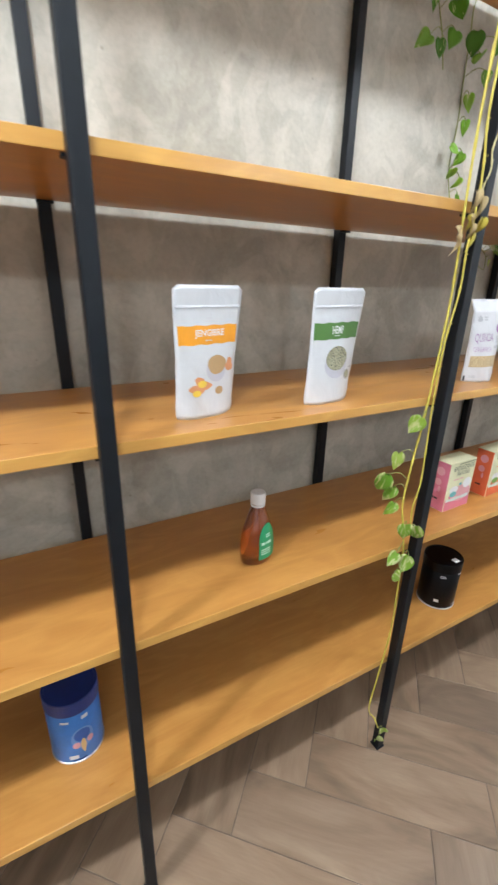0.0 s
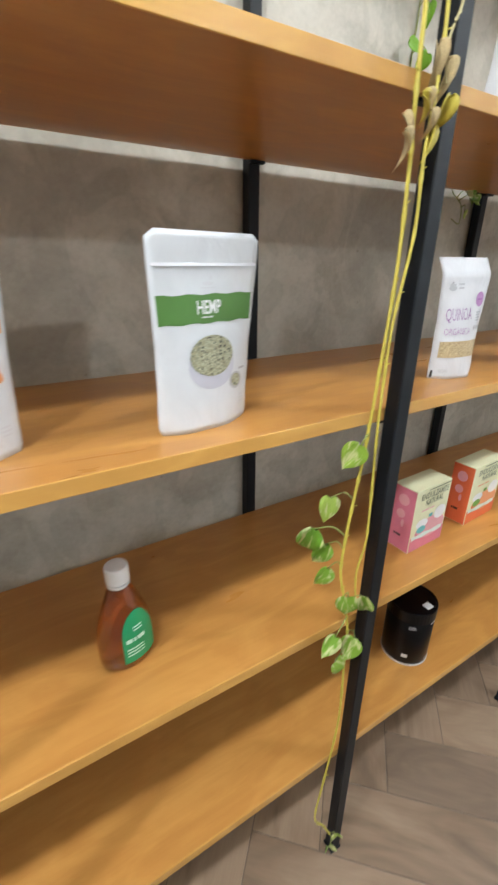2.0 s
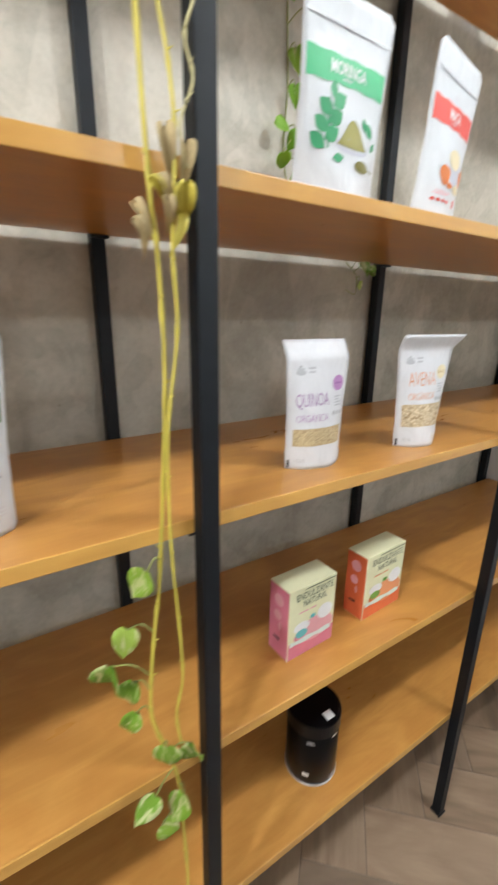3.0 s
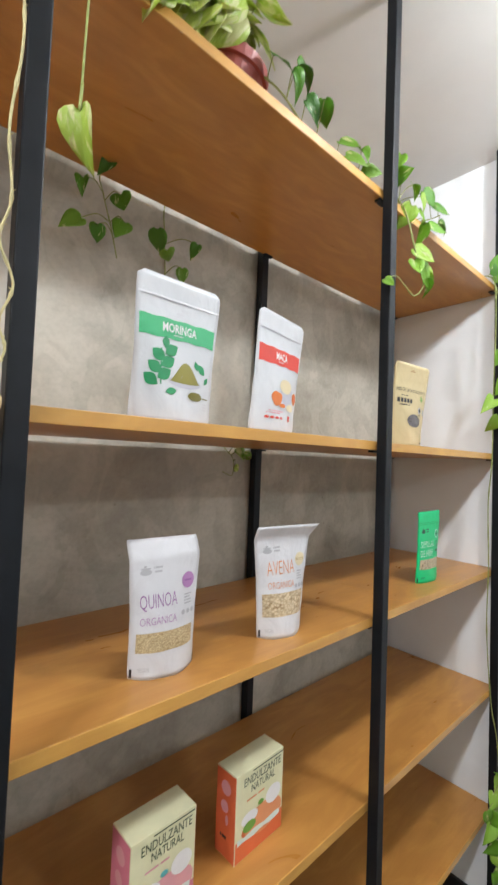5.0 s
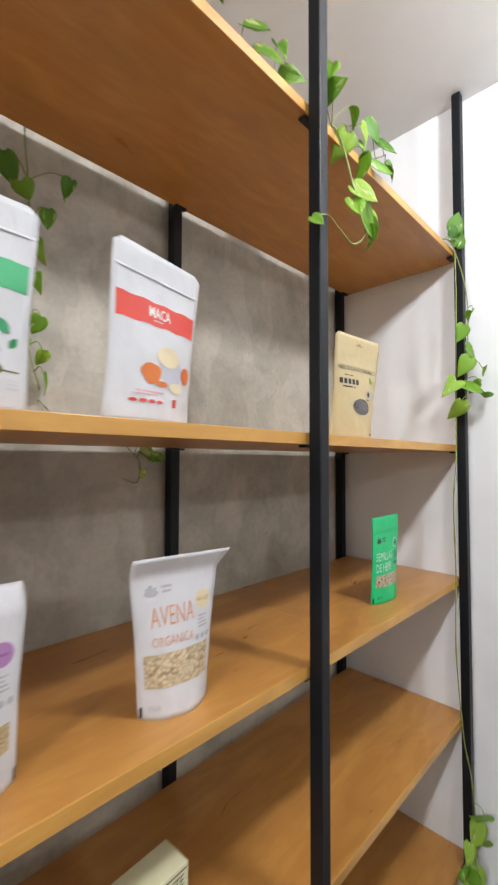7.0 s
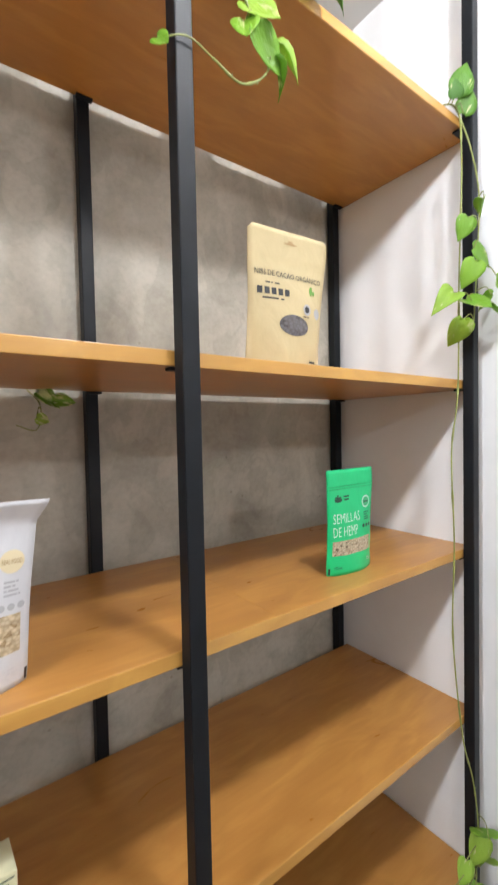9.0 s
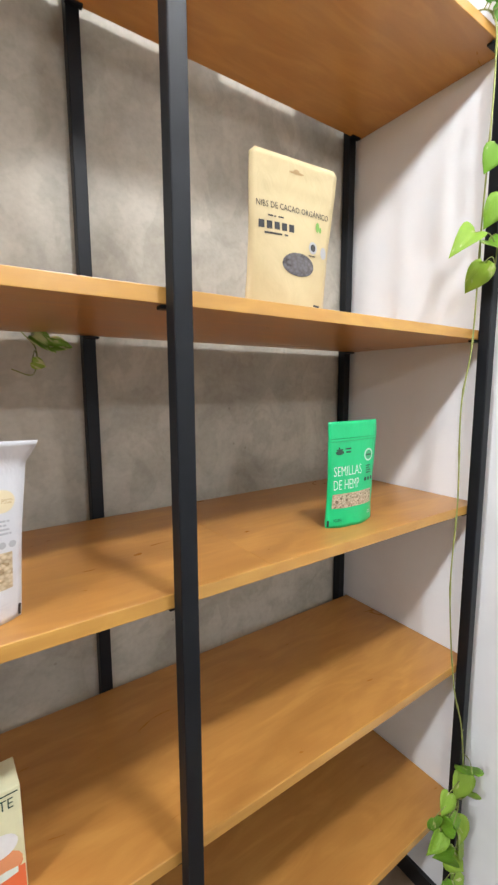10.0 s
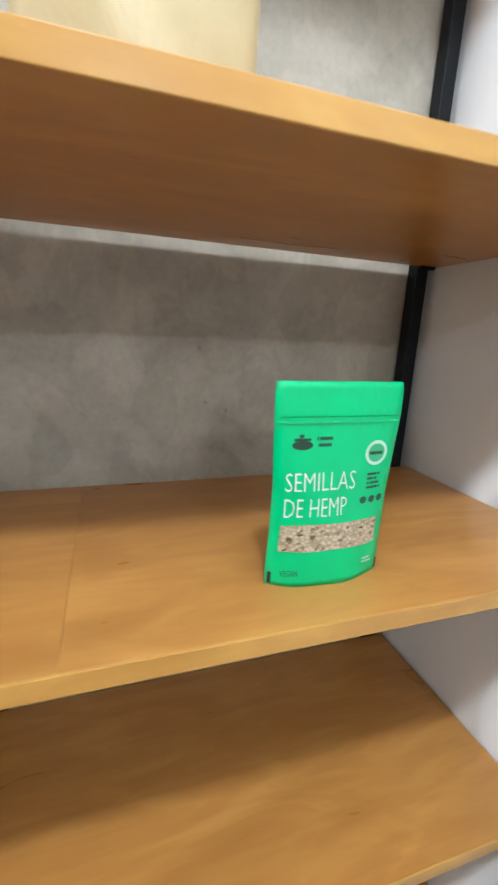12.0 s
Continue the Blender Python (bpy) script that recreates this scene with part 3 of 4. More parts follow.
def maca_picture(t, s):
    decal("cup", oval_shape(0.27, 0.33, 0.33, 0.095), s, INK["bowl"], t, 0.0006)
    decal("powder", oval_shape(0.20, 0.405, 0.30, 0.062), s, INK["cream"], t, 0.0010)
    decal("root", merged(oval_shape(-0.22, 0.29, 0.22, 0.062, 0.3, lump=0.06), oval_shape(0.02, 0.235, 0.14, 0.018, -0.5)), s, INK["rust"], t, 0.0011)
    decal("root_slice", oval_shape(0.72, 0.32, 0.15, 0.055), s, INK["rust"], t, 0.0011)
    decal("slice_core", oval_shape(0.72, 0.32, 0.07, 0.026), s, INK["coral"], t, 0.0014)
    decal("spoon", oval_shape(0.40, 0.225, 0.20, 0.032), s, INK["cream"], t, 0.0012)
    for k in range(4):
        decal("icon", oval_shape(-0.58 + 0.18 * k, 0.125, 0.075, 0.011, 0, 10, 1), s, INK["red"], t, 0.0008)
    decal("red_mark", rect_shape(0.30, 0.40, 0.105, 0.155, 2, 2), s, INK["red"], t, 0.0008)
    decal("small_print", bars_shape(-0.6, 0.2, 0.155, 0.19, 2, 8, 3), s, INK["rose"], t, 0.0008)


banded_pouch("ginger_pouch", "white stand-up pouch of ginger powder with an orange band", 0.320, 0.792, SHELF_TOPS[2], 14, 0.128, 0.231, "orange", "JENGIBRE", 0.46, ginger_picture, -0.018, 0.16)
banded_pouch("hemp_pouch", "white stand-up pouch of hemp seeds with a dark green band", 0.600, 0.779, SHELF_TOPS[2], 12, 0.140, 0.231, "dark_green", "HEMP", 0.24, hemp_picture, -0.016, 0.14)
banded_pouch("moringa_pouch", "white stand-up pouch of moringa powder with a bright green band", 1.103, 0.750, SHELF_TOPS[3], 1, 0.145, 0.219, "mint", "MORINGA", 0.42, moringa_picture, -0.016)
banded_pouch("maca_pouch", "white stand-up pouch of maca powder with a red band", 1.330, 0.755, SHELF_TOPS[3], 12, 0.151, 0.222, "red", "MACA", 0.26, maca_picture, -0.020, 0.05)


def window_pouch(name, label, x, y, z, turn, w, h, film, ink, lines, grains, seal_ink, flare=0.03, fold=0.0, text_u=(-0.77, 0.30), lean=-0.003, depth=0.055):
    t, s = pouch(name, label, x, y, z, turn, w, h, depth, film, flare, 0.012, 0.80, lean, fold)
    ev = 0.710 if ink == "white" else 0.755
    emblem(t, s, -0.58, ev, 1.0, "grey" if ink != "white" else "ink_green")
    decal("emblem_lines", bars_shape(-0.36, -0.02, ev - 0.015, ev + 0.045, 2, 4, 2), s, INK["grey" if ink != "white" else "ink_green"], t, 0.0007)
    (w1, a0, a1), (w2, b0, b1) = lines
    decal("title", text_shape(w1, text_u[0], text_u[1], a0, a1, -0.012), s, INK[ink], t, 0.0007)
    decal("second_line", text_shape(w2, text_u[0], text_u[1] - (0.02 if fold > 0.4 else 0.12), b0, b1, -0.012), s, INK[ink if ink == "white" else ("plum" if ink == "purple" else ink)], t, 0.0007)
    decal("seal", oval_shape(0.66, 0.66, 0.20, 0.062), s, INK[seal_ink], t, 0.0007, "round printed seal")
    if ink == "white":
        # darker green lines paint in the shade along the zip creases
        decal("zip_seal", merged(rect_shape(-0.98, 0.98, 0.812, 0.820, 10, 1), rect_shape(-0.98, 0.98, 0.838, 0.844, 10, 1)), s, INK["shade_green"], t, 0.0005)
        decal("seal_ring", oval_shape(0.66, 0.66, 0.15, 0.046), s, INK["mint"], t, 0.0009)
    decal("seal_letters", text_shape("REAL FOOD", 0.50, 0.82, 0.648, 0.674) if fold >= 1 else bars_shape(0.52, 0.80, 0.645, 0.675, 1, 2, 3), s, INK["ink_green" if ink == "white" else "purple" if ink == "purple" else "tan"], t, 0.0011)
    decal("small_print", bars_shape(0.54, 0.86, 0.475, 0.565, 4, 6, 2), s, INK["grey" if ink != "white" else "ink_green"], t, 0.0007)
    decal("icons", merged(*[oval_shape(0.50 + 0.17 * k, 0.425, 0.065, 0.019, 0, 12, 1) for k in range(3)]), s, INK["grey" if ink != "white" else "ink_green"], t, 0.0007)
    decal("window", rect_shape(-0.86, 0.84, 0.185, 0.322 if fold < 1 else 0.385, 14, 3), s, grains, t, 0.0007, "clear window showing the grains inside")
    decal("vegan_mark", text_shape("VEGAN", -0.82, -0.55, 0.055, 0.085), s, INK["black" if ink == "white" else "grey"], t, 0.0007)
    for a in (-0.985, 0.935):
        decal("corner_mark", rect_shape(a, a + 0.05, 0.012, 0.075, 1, 2), s, INK["black"], t, 0.0009)
    decal("weight_print", bars_shape(0.60, 0.86, 0.075, 0.115, 2, 9, 2), s, INK["pale"], t, 0.0007)
    return t


window_pouch("quinoa_pouch", "matt white pouch of organic quinoa with purple lettering", 1.127, 0.785, SHELF_TOPS[2], -4, 0.113, 0.212, FILM_PAPER, "purple",
             (("QUINOA", 0.475, 0.595), ("ORGÁNICA", 0.375, 0.445)), SEEDS_QUINOA, "plum", 0.13, 0.5)
window_pouch("oat_pouch", "matt white pouch of organic oats with orange lettering", 1.388, 0.772, SHELF_TOPS[2], -8, 0.106, 0.219, FILM_PAPER, "peach",
             (("AVENA", 0.545, 0.665), ("ORGÁNICA", 0.425, 0.50)), SEEDS_OAT, "cream", 0.36, 1.0, (-0.65, 0.42))
window_pouch("hemp_hearts_pouch", "bright green pouch of shelled hemp seeds", 2.037, 0.777, SHELF_TOPS[2], 0, 0.131, 0.209, FILM_GREEN, "white",
             (("SEMILLAS", 0.490, 0.580), ("DE HEMP", 0.362, 0.452)), SEEDS_HEMP, "seal", 0.05, 0.08, (-0.82, 0.32), -0.008, 0.036)

# cacao nibs
t, s = pouch("cacao_nibs_pouch", "pale kraft pouch of cacao nibs with an oval window", 1.854, 0.761, SHELF_TOPS[3], -4, 0.154, 0.224, 0.052, FILM_KRAFT, 0.08, 0.05, 0.78, -0.024)
decal("hang_hole", merged(oval_shape(0.02, 0.915, 0.17, 0.008), oval_shape(0.02, 0.922, 0.07, 0.016)), s, INK["tan"], t, 0.0006)
decal("title", text_shape("NIBS DE CACAO ORGÁNICO", -0.86, 0.88, 0.660, 0.710), s, INK["black"], t, 0.0007)
decal("brand_block", merged(*[rect_shape(-0.82 + 0.17 * k, -0.70 + 0.17 * k, 0.525, 0.575, 2, 2) for k in range(5)]), s, INK["black"], t, 0.0007)
decal("small_print", bars_shape(-0.62, -0.10, 0.60, 0.62, 1, 3, 4), s, INK["black"], t, 0.0007)
decal("small_print", bars_shape(-0.70, -0.05, 0.485, 0.51, 1, 5, 3), s, INK["black"], t, 0.0007)
decal("leaf_mark", merged(oval_shape(0.60, 0.60, 0.05, 0.035, 0.5, 12, 1), oval_shape(0.68, 0.585, 0.035, 0.02, -0.6, 12, 1)), s, INK["lime_leaf"], t, 0.0007)
decal("net_weight", bars_shape(0.50, 0.86, 0.035, 0.065, 1, 4, 2), s, INK["black"], t, 0.0007)
decal("stamp", merged(oval_shape(0.48, 0.45, 0.115, 0.042), oval_shape(0.82, 0.435, 0.10, 0.042)), s, INK["grey"], t, 0.0007)
decal("stamp_centre", merged(oval_shape(0.48, 0.45, 0.07, 0.026), bars_shape(0.36, 0.62, 0.385, 0.40, 1, 3, 2)), s, INK["black"], t, 0.0010)
decal("window", oval_shape(0.10, 0.315, 0.41, 0.080, 0, 28, 3), s, NIBS, t, 0.0007, "oval window on dark cacao nibs")


# ---- sweetener boxes ----
def sweetener_box(name, label, x, y, turn, w, d, h, side, low, accent):
    t = thing(name, pose(x, y, SHELF_TOPS[1], 0, 0, turn), label, "box", "sweetener boxes")
    part("carton", boxed(-w / 2, -d / 2, 0, w / 2, d / 2, h, bevel=0.0012), INK["box_cream"], t)
    front = lambda u, v, off: (u * w / 2, -d / 2 - off, v * h)
    left = lambda u, v, off: (-w / 2 - off, -u * d / 2, v * h)
    back = lambda u, v, off: (-u * w / 2, d / 2 + off, v * h)
    right = lambda u, v, off: (w / 2 + off, u * d / 2, v * h)
    decal("side_panel", rect_shape(-0.97, 0.97, 0.01, 0.985), left, INK[side], t, 0.0004, "coloured side panel")
    decal("side_panel", rect_shape(-0.97, 0.97, 0.01, 0.985), right, INK[side], t, 0.0004)
    decal("back_panel", rect_shape(-0.98, 0.98, 0.01, 0.985), back, INK[side], t, 0.0004)
    decal("lower_panel", merged(rect_shape(-0.98, 0.98, 0.01, 0.25), oval_shape(0.1, 0.30, 0.85, 0.13)), front, INK[side], t, 0.0004)
    decal("soft_panel", oval_shape(0.15, 0.33, 0.80, 0.17, 0.1), front, INK[low], t, 0.0007)
    decal("ribbon", rect_shape(-0.92, 0.85, 0.20, 0.265, 8, 1, 0.01), front, INK["box_mint"], t, 0.0010)
    decal("stripe", rect_shape(-0.35, 0.95, 0.955, 0.968, 4, 1), front, INK["ink_green"], t, 0.0006)
    decal("title", text_shape("ENDULZANTE", -0.70, 0.86, 0.83, 0.925, 0.0, 0.0), front, INK["ink_green"], t, 0.0006)
    decal("second_line", text_shape("NATURAL", -0.40, 0.60, 0.72, 0.81), front, INK["ink_green"], t, 0.0006)
    decal("small_print", bars_shape(-0.72, 0.5, 0.63, 0.67, 1, 7, 4), front, INK[low], t, 0.0006)
    decal("spoon_picture", merged(oval_shape(-0.45, 0.44, 0.34, 0.075, 0.25), oval_shape(0.55, 0.52, 0.34, 0.11, 0.2)), front, INK["white"], t, 0.0012)
    decal("powder_picture", merged(oval_shape(-0.45, 0.345, 0.26, 0.06, 0.2), oval_shape(0.0, 0.53, 0.12, 0.03, 0.9)), front, INK[accent], t, 0.0014)
    decal("side_marks", merged(oval_shape(0.0, 0.80, 0.48, 0.085), oval_shape(-0.1, 0.58, 0.38, 0.07, 0.5), oval_shape(0.15, 0.44, 0.14, 0.06, 0.3)), left, INK["rose"], t, 0.0007)
    decal("side_letters", bars_shape(-0.6, 0.5, 0.20, 0.27, 1, 4, 4), left, INK["black"], t, 0.0007)


sweetener_box("sweetener_box", "pink and cream carton of natural sweetener", 1.140, 0.800, 2, 0.122, 0.058, 0.158, "pink", "rose", "cyan")
sweetener_box("sweetener_box", "orange and cream carton of natural sweetener", 1.357, 0.804, 3, 0.132, 0.054, 0.158, "coral", "peach", "lime_leaf")


# ---- tins and bottle ----
def tin(name, label, x, y, z, r, h, body, lid):
    t = thing(name, pose(x, y, z), label, "tin")
    part("body", lathe(((r * 0.97, 0.0), (r, 0.004), (r, h * 0.80), (r * 0.985, h * 0.805)), 40), body, t, smooth=True)
    part("rim", lathe(((r * 0.985, 0.0), (r * 1.02, 0.001), (r * 1.02, 0.005), (r * 0.99, 0.006)), 40), plain("pale_tin_rim", (0.6, 0.61, 0.64), 0.3, 0.6), t)
    part("lid", lathe(((r * 1.0, h * 0.806), (r * 1.03, h * 0.81), (r * 1.03, h * 0.985), (r * 1.01, h), (r * 0.93, h), (r * 0.92, h * 0.99)), 40), lid, t, smooth=False)
    return t, lambda u, v, off: ((r + off) * math.sin(u), -(r + off) * math.cos(u), v * h)


BLUE_SATIN = plain("blue_print", (0.055, 0.22, 0.64), 0.35, grain=0.1)
NAVY = plain("navy_plastic", (0.010, 0.035, 0.20), 0.42, grain=0.1)
BLACK_SATIN = plain("black_satin_plastic", (0.002, 0.002, 0.003), 0.30, grain=0.1)
BLACK_SATIN.node_tree.nodes["Principled BSDF"].inputs["Specular IOR Level"].default_value = 0.2
t, s = tin("blue_tin", "blue cylindrical tin with a dark blue lid", 0.016, 0.872, SHELF_TOPS[0], 0.058, 0.185, BLUE_SATIN, NAVY)
decal("picture", oval_shape(0.15, 0.40, 0.42, 0.17, 0, 24, 3), s, INK["sky"], t, 0.0006)
decal("picture_dark", oval_shape(0.15, 0.45, 0.30, 0.10, 0, 20, 2), s, INK["blue"], t, 0.0010)
decal("picture_pale", merged(oval_shape(-0.10, 0.31, 0.14, 0.05), oval_shape(0.42, 0.33, 0.12, 0.05, 0.4)), s, INK["rose"], t, 0.0012)
decal("picture_ochre", merged(oval_shape(0.15, 0.29, 0.10, 0.10), oval_shape(0.15, 0.22, 0.05, 0.06)), s, INK["beak"], t, 0.0014)
for d in ((-0.55, -0.25, 0.70, 0.735), (0.20, 0.44, 0.70, 0.755), (-0.42, -0.08, 0.09, 0.15)):
    decal("price_sticker", rect_shape(*d, 4, 1), s, INK["white"], t, 0.0012)
decal("small_print", bars_shape(-0.4, 0.5, 0.045, 0.075, 1, 4, 4), s, INK["navy"], t, 0.0008)

t, s = tin("black_tin", "black cylindrical tub with small white stickers", 1.206, 0.811, SHELF_TOPS[0], 0.061, 0.180, BLACK_SATIN, BLACK_SATIN)
for d in ((0.02, 0.30, 0.775, 0.80), (-1.05, -0.80, 0.16, 0.22)):
    decal("price_sticker", rect_shape(*d, 4, 1), s, INK["white"], t, 0.0012)
decal("small_print", merged(bars_shape(0.02, 0.50, 0.06, 0.13, 2, 4, 2), bars_shape(-0.95, -0.60, 0.70, 0.76, 2, 6, 2)), s, INK["pale"], t, 0.0010)
part("lid_sticker", boxed(-0.004, -0.050, 0.1805, 0.018, -0.030, 0.1815), INK["white"], t)

bottle = thing("syrup_bottle", pose(0.469, 0.831, SHELF_TOPS[1], 0, 0, 12), "amber syrup bottle with a green label and white cap", "bottle")
part("body", lathe(((0.040, 0), (0.0440, 0.004), (0.0460, 0.022), (0.0458, 0.050), (0.0430, 0.074), (0.0360, 0.098), (0.0275, 0.120), (0.0205, 0.138), (0.0168, 0.147), (0.0160, 0.155)), 32, 1.0, 0.72), SYRUP, bottle, smooth=True)
cap = part("cap", lathe(((0.0172, 0.154), (0.0180, 0.155), (0.0180, 0.179), (0.0165, 0.1815), (0.011, 0.182)), 28), INK["white"], bottle, "white ribbed screw cap")
part("collar", lathe(((0.0168, 0.147), (0.0175, 0.148), (0.0175, 0.1515), (0.0168, 0.152)), 28), INK["white"], cap)


def bottle_front(u, v, off):
    r = 0.0462 - max(0, v - 0.046) * 0.10 - max(0, v - 0.070) * 0.19
    return ((r + off) * math.sin(u), -(r * 0.72 + off) * math.cos(u), v)


decal("label", merged(rect_shape(-0.42, 0.92, 0.016, 0.070, 10, 3), oval_shape(0.25, 0.070, 0.67, 0.036, 0, 24, 2)), bottle_front, INK["label_green"], bottle, 0.0012, "green printed label with an arched top")
decal("label_print", merged(bars_shape(-0.30, 0.70, 0.052, 0.066, 1, 3, 3), bars_shape(-0.30, 0.45, 0.028, 0.046, 3, 5, 2), bars_shape(0.0, 0.4, 0.072, 0.082, 2, 6, 1)), bottle_front, INK["seal"], bottle, 0.0018)


# ---- pothos plants ----
def leaf_mesh(fold, droop, width, material):
    bm = bmesh.new()
    rows = []
    stations = ((-0.07, 0.13), (-0.01, 0.28), (0.10, 0.38), (0.27, 0.41), (0.48, 0.36), (0.68, 0.25), (0.86, 0.11), (1.0, 0.0))
    for s, hw in stations:
        hw *= width
        row = []
        for k in (-1.0, -0.5, 0.0, 0.5, 1.0):
            back = -0.10 * (1 - abs(k)) if s < -0.05 else 0.0
            x = k * hw
            y = s - back * 1.4
            z = fold * abs(x) - droop * max(s, 0) ** 2 + 0.015 * math.sin(9 * s + 4 * k)
            row.append(bm.verts.new((x, y, z)))
        rows.append(row)
    for a, b in zip(rows, rows[1:]):
        for i in range(4):
            bm.faces.new((a[i], a[i + 1], b[i + 1], b[i]))
    bmesh.ops.remove_doubles(bm, verts=bm.verts, dist=0.0005)
    bmesh.ops.solidify(bm, geom=bm.faces[:], thickness=0.008)
    return mesh_of(bm, "leaf", material, True)


SHAPES = ((0.25, 0.3, 1.0), (0.55, 0.55, 0.95), (0.12, 0.2, 1.08), (0.9, 0.4, 0.85), (0.4, -0.3, 1.0))
LEAVES = [leaf_mesh(*k, LEAF) for k in SHAPES]
GOLD_LEAVES = [leaf_mesh(*k, LEAF_GOLD) for k in SHAPES]
BRIGHT_LEAVES = [leaf_mesh(*k, LEAF_BRIGHT) for k in SHAPES]
PALE_LEAVES = [leaf_mesh(*k, LEAF_PALE) for k in SHAPES]
DRY_LEAVES = [leaf_mesh(1.4, 0.9, 0.55, DRY), leaf_mesh(1.1, 0.7, 0.6, STEM_YELLOW)]
rnd = random.Random(11)


def leaf(parent, stem_point, centre, size, face=(-0.35, -0.9, 0.35), point=(0, 0, -1), loose=0.5, kinds=LEAVES):
    """A heart-shaped leaf whose middle lies at centre, on a petiole from stem_point."""
    tip = (Vector(point) + Vector((rnd.uniform(-1, 1), rnd.uniform(-1, 1), rnd.uniform(-1, 1))) * loose).normalized()
    up = (Vector(face) + Vector((rnd.uniform(-1, 1), rnd.uniform(-1, 1), rnd.uniform(-1, 1))) * loose).normalized()
    side = tip.cross(up).normalized()
    up = side.cross(tip)
    size *= rnd.uniform(0.85, 1.15)
    base = Vector(centre) - tip * size * 0.45
    m = Matrix((side, tip, up)).transposed().to_4x4()
    m.translation = base
    ob = part("leaf", rnd.choice(kinds), None, parent)
    ob.matrix_basis = m @ Matrix.Diagonal((size, size, size, 1))
    if stem_point is not None:
        a = Vector(stem_point)
        mid = (a + base) / 2 + Vector((0, -0.004, 0.012))
        part("petiole", tube(smooth_line((a, mid, base + tip * size * 0.03), 4), 0.0011, 5), STEM_GREEN, parent, smooth=True)


def nearest(line, p):
    p = Vector(p)
    return min(line, key=lambda q: (q - p - Vector((0, 0, 0.02))).length)


def vine(parent, points, material, radius=0.0022, knots=0.25):
    line = smooth_line(points, 8)
    bm = tube(line, radius, 6, 0.8, knots)
    # aerial roots and leaf scars at the nodes
    for k in range(5, len(line) - 2, 6):
        d = Vector((rnd.uniform(-1, 1), rnd.uniform(-1, 0.2), rnd.uniform(-0.3, 0.5))).normalized()
        tube([line[k], line[k] + d * radius * 1.6, line[k] + d * radius * 2.6 + Vector((0, 0, radius * 0.6))], radius * 0.5, 5, 0.5, 0.0, bm)
    part("stem", bm, material, parent, smooth=True)
    return line


def pot(parent, x, y, z, r=0.085, h=0.125):
    part("pot", lathe(((r * 0.68, z), (r * 0.70, z + 0.004), (r * 0.93, z + h * 0.80), (r * 1.0, z + h * 0.80), (r * 1.04, z + h), (r * 0.97, z + h), (r * 0.94, z + h * 0.88)), 36), TERRACOTTA, parent, "reddish-brown plastic flower pot").matrix_basis = pose(x, y, 0)
    part("soil", lathe(((r * 0.9, z + h * 0.85), (r * 0.93, z + h * 0.88)), 24), SOIL, parent).matrix_basis = pose(x, y, 0)


TOP = SHELF_TOPS[4]

# the large pot above the second bay: a mound of leaves, trails over the front and down the wall
plant = thing("pothos_plant", pose(0.012, 0.002, 0), "variegated golden pothos in a reddish pot, trailing from the top shelf", "plant", "pothos plants")
pot(plant, 1.215, 0.822, TOP, 0.090, 0.092)
for k in range(26):
    a, r = rnd.uniform(0, 2 * math.pi), rnd.uniform(0.02, 0.12)
    c = (1.185 + r * math.cos(a), 0.80 + r * 0.7 * math.sin(a), TOP + 0.165 + rnd.uniform(0.0, 0.09) - r * 0.25)
    leaf(plant, (1.20 + rnd.uniform(-0.03, 0.03), 0.84 + rnd.uniform(-0.02, 0.03), TOP + 0.085), c, rnd.uniform(0.055, 0.082), (0.1 * math.cos(a), -0.6, 0.5), (math.cos(a), math.sin(a) * 0.7, -0.4), 0.4, GOLD_LEAVES)
for k in range(34):
    x = 1.0 + 0.0045 * k
    c = (x, 0.690 + (x - 1.0) * 0.15 + rnd.uniform(-0.016, 0.012), 2.162 + (x - 1.0) * 0.42 + rnd.uniform(-0.012, 0.045))
    leaf(plant, (1.14, 0.77 + rnd.uniform(-0.01, 0.02), TOP + 0.085), c, rnd.uniform(0.055, 0.080), (-0.3, -0.85, 0.1), (-0.2, -0.2, -0.8), 0.55, GOLD_LEAVES)
# trail to the right along the board
line = vine(plant, ((1.21, 0.78, TOP + 0.11), (1.28, 0.73, TOP + 0.06), (1.36, 0.72, TOP + 0.012), (1.46, 0.73, TOP + 0.008), (1.58, 0.715, TOP + 0.01)), STEM_GREEN)
for x, z, sz in ((1.262, 0.085, 0.05), (1.30, 0.06, 0.055), (1.325, 0.095, 0.05), (1.352, 0.045, 0.045), (1.385, 0.055, 0.05), (1.465, 0.028, 0.052), (1.50, 0.022, 0.05), (1.53, 0.05, 0.045), (1.56, 0.02, 0.05)):
    leaf(plant, nearest(line, (x, 0.72, TOP + z - 0.02)), (x, 0.70, TOP + z), sz, (-0.5, -0.8, 0.3), (0.5, -0.3, -0.3), 0.6)
# one leaf that hangs over the front edge
line = vine(plant, ((1.08, 0.74, TOP + 0.10), (0.97, 0.672, TOP + 0.05), (0.905, 0.640, TOP - 0.06), (0.887, 0.62, TOP - 0.285)), STEM_GREEN, 0.0016)
leaf(plant, line[-2], (0.885, 0.612, TOP - 0.315), 0.048, (-0.8, -0.5, 0.2), (0.02, 0, -1), 0.08, PALE_LEAVES)
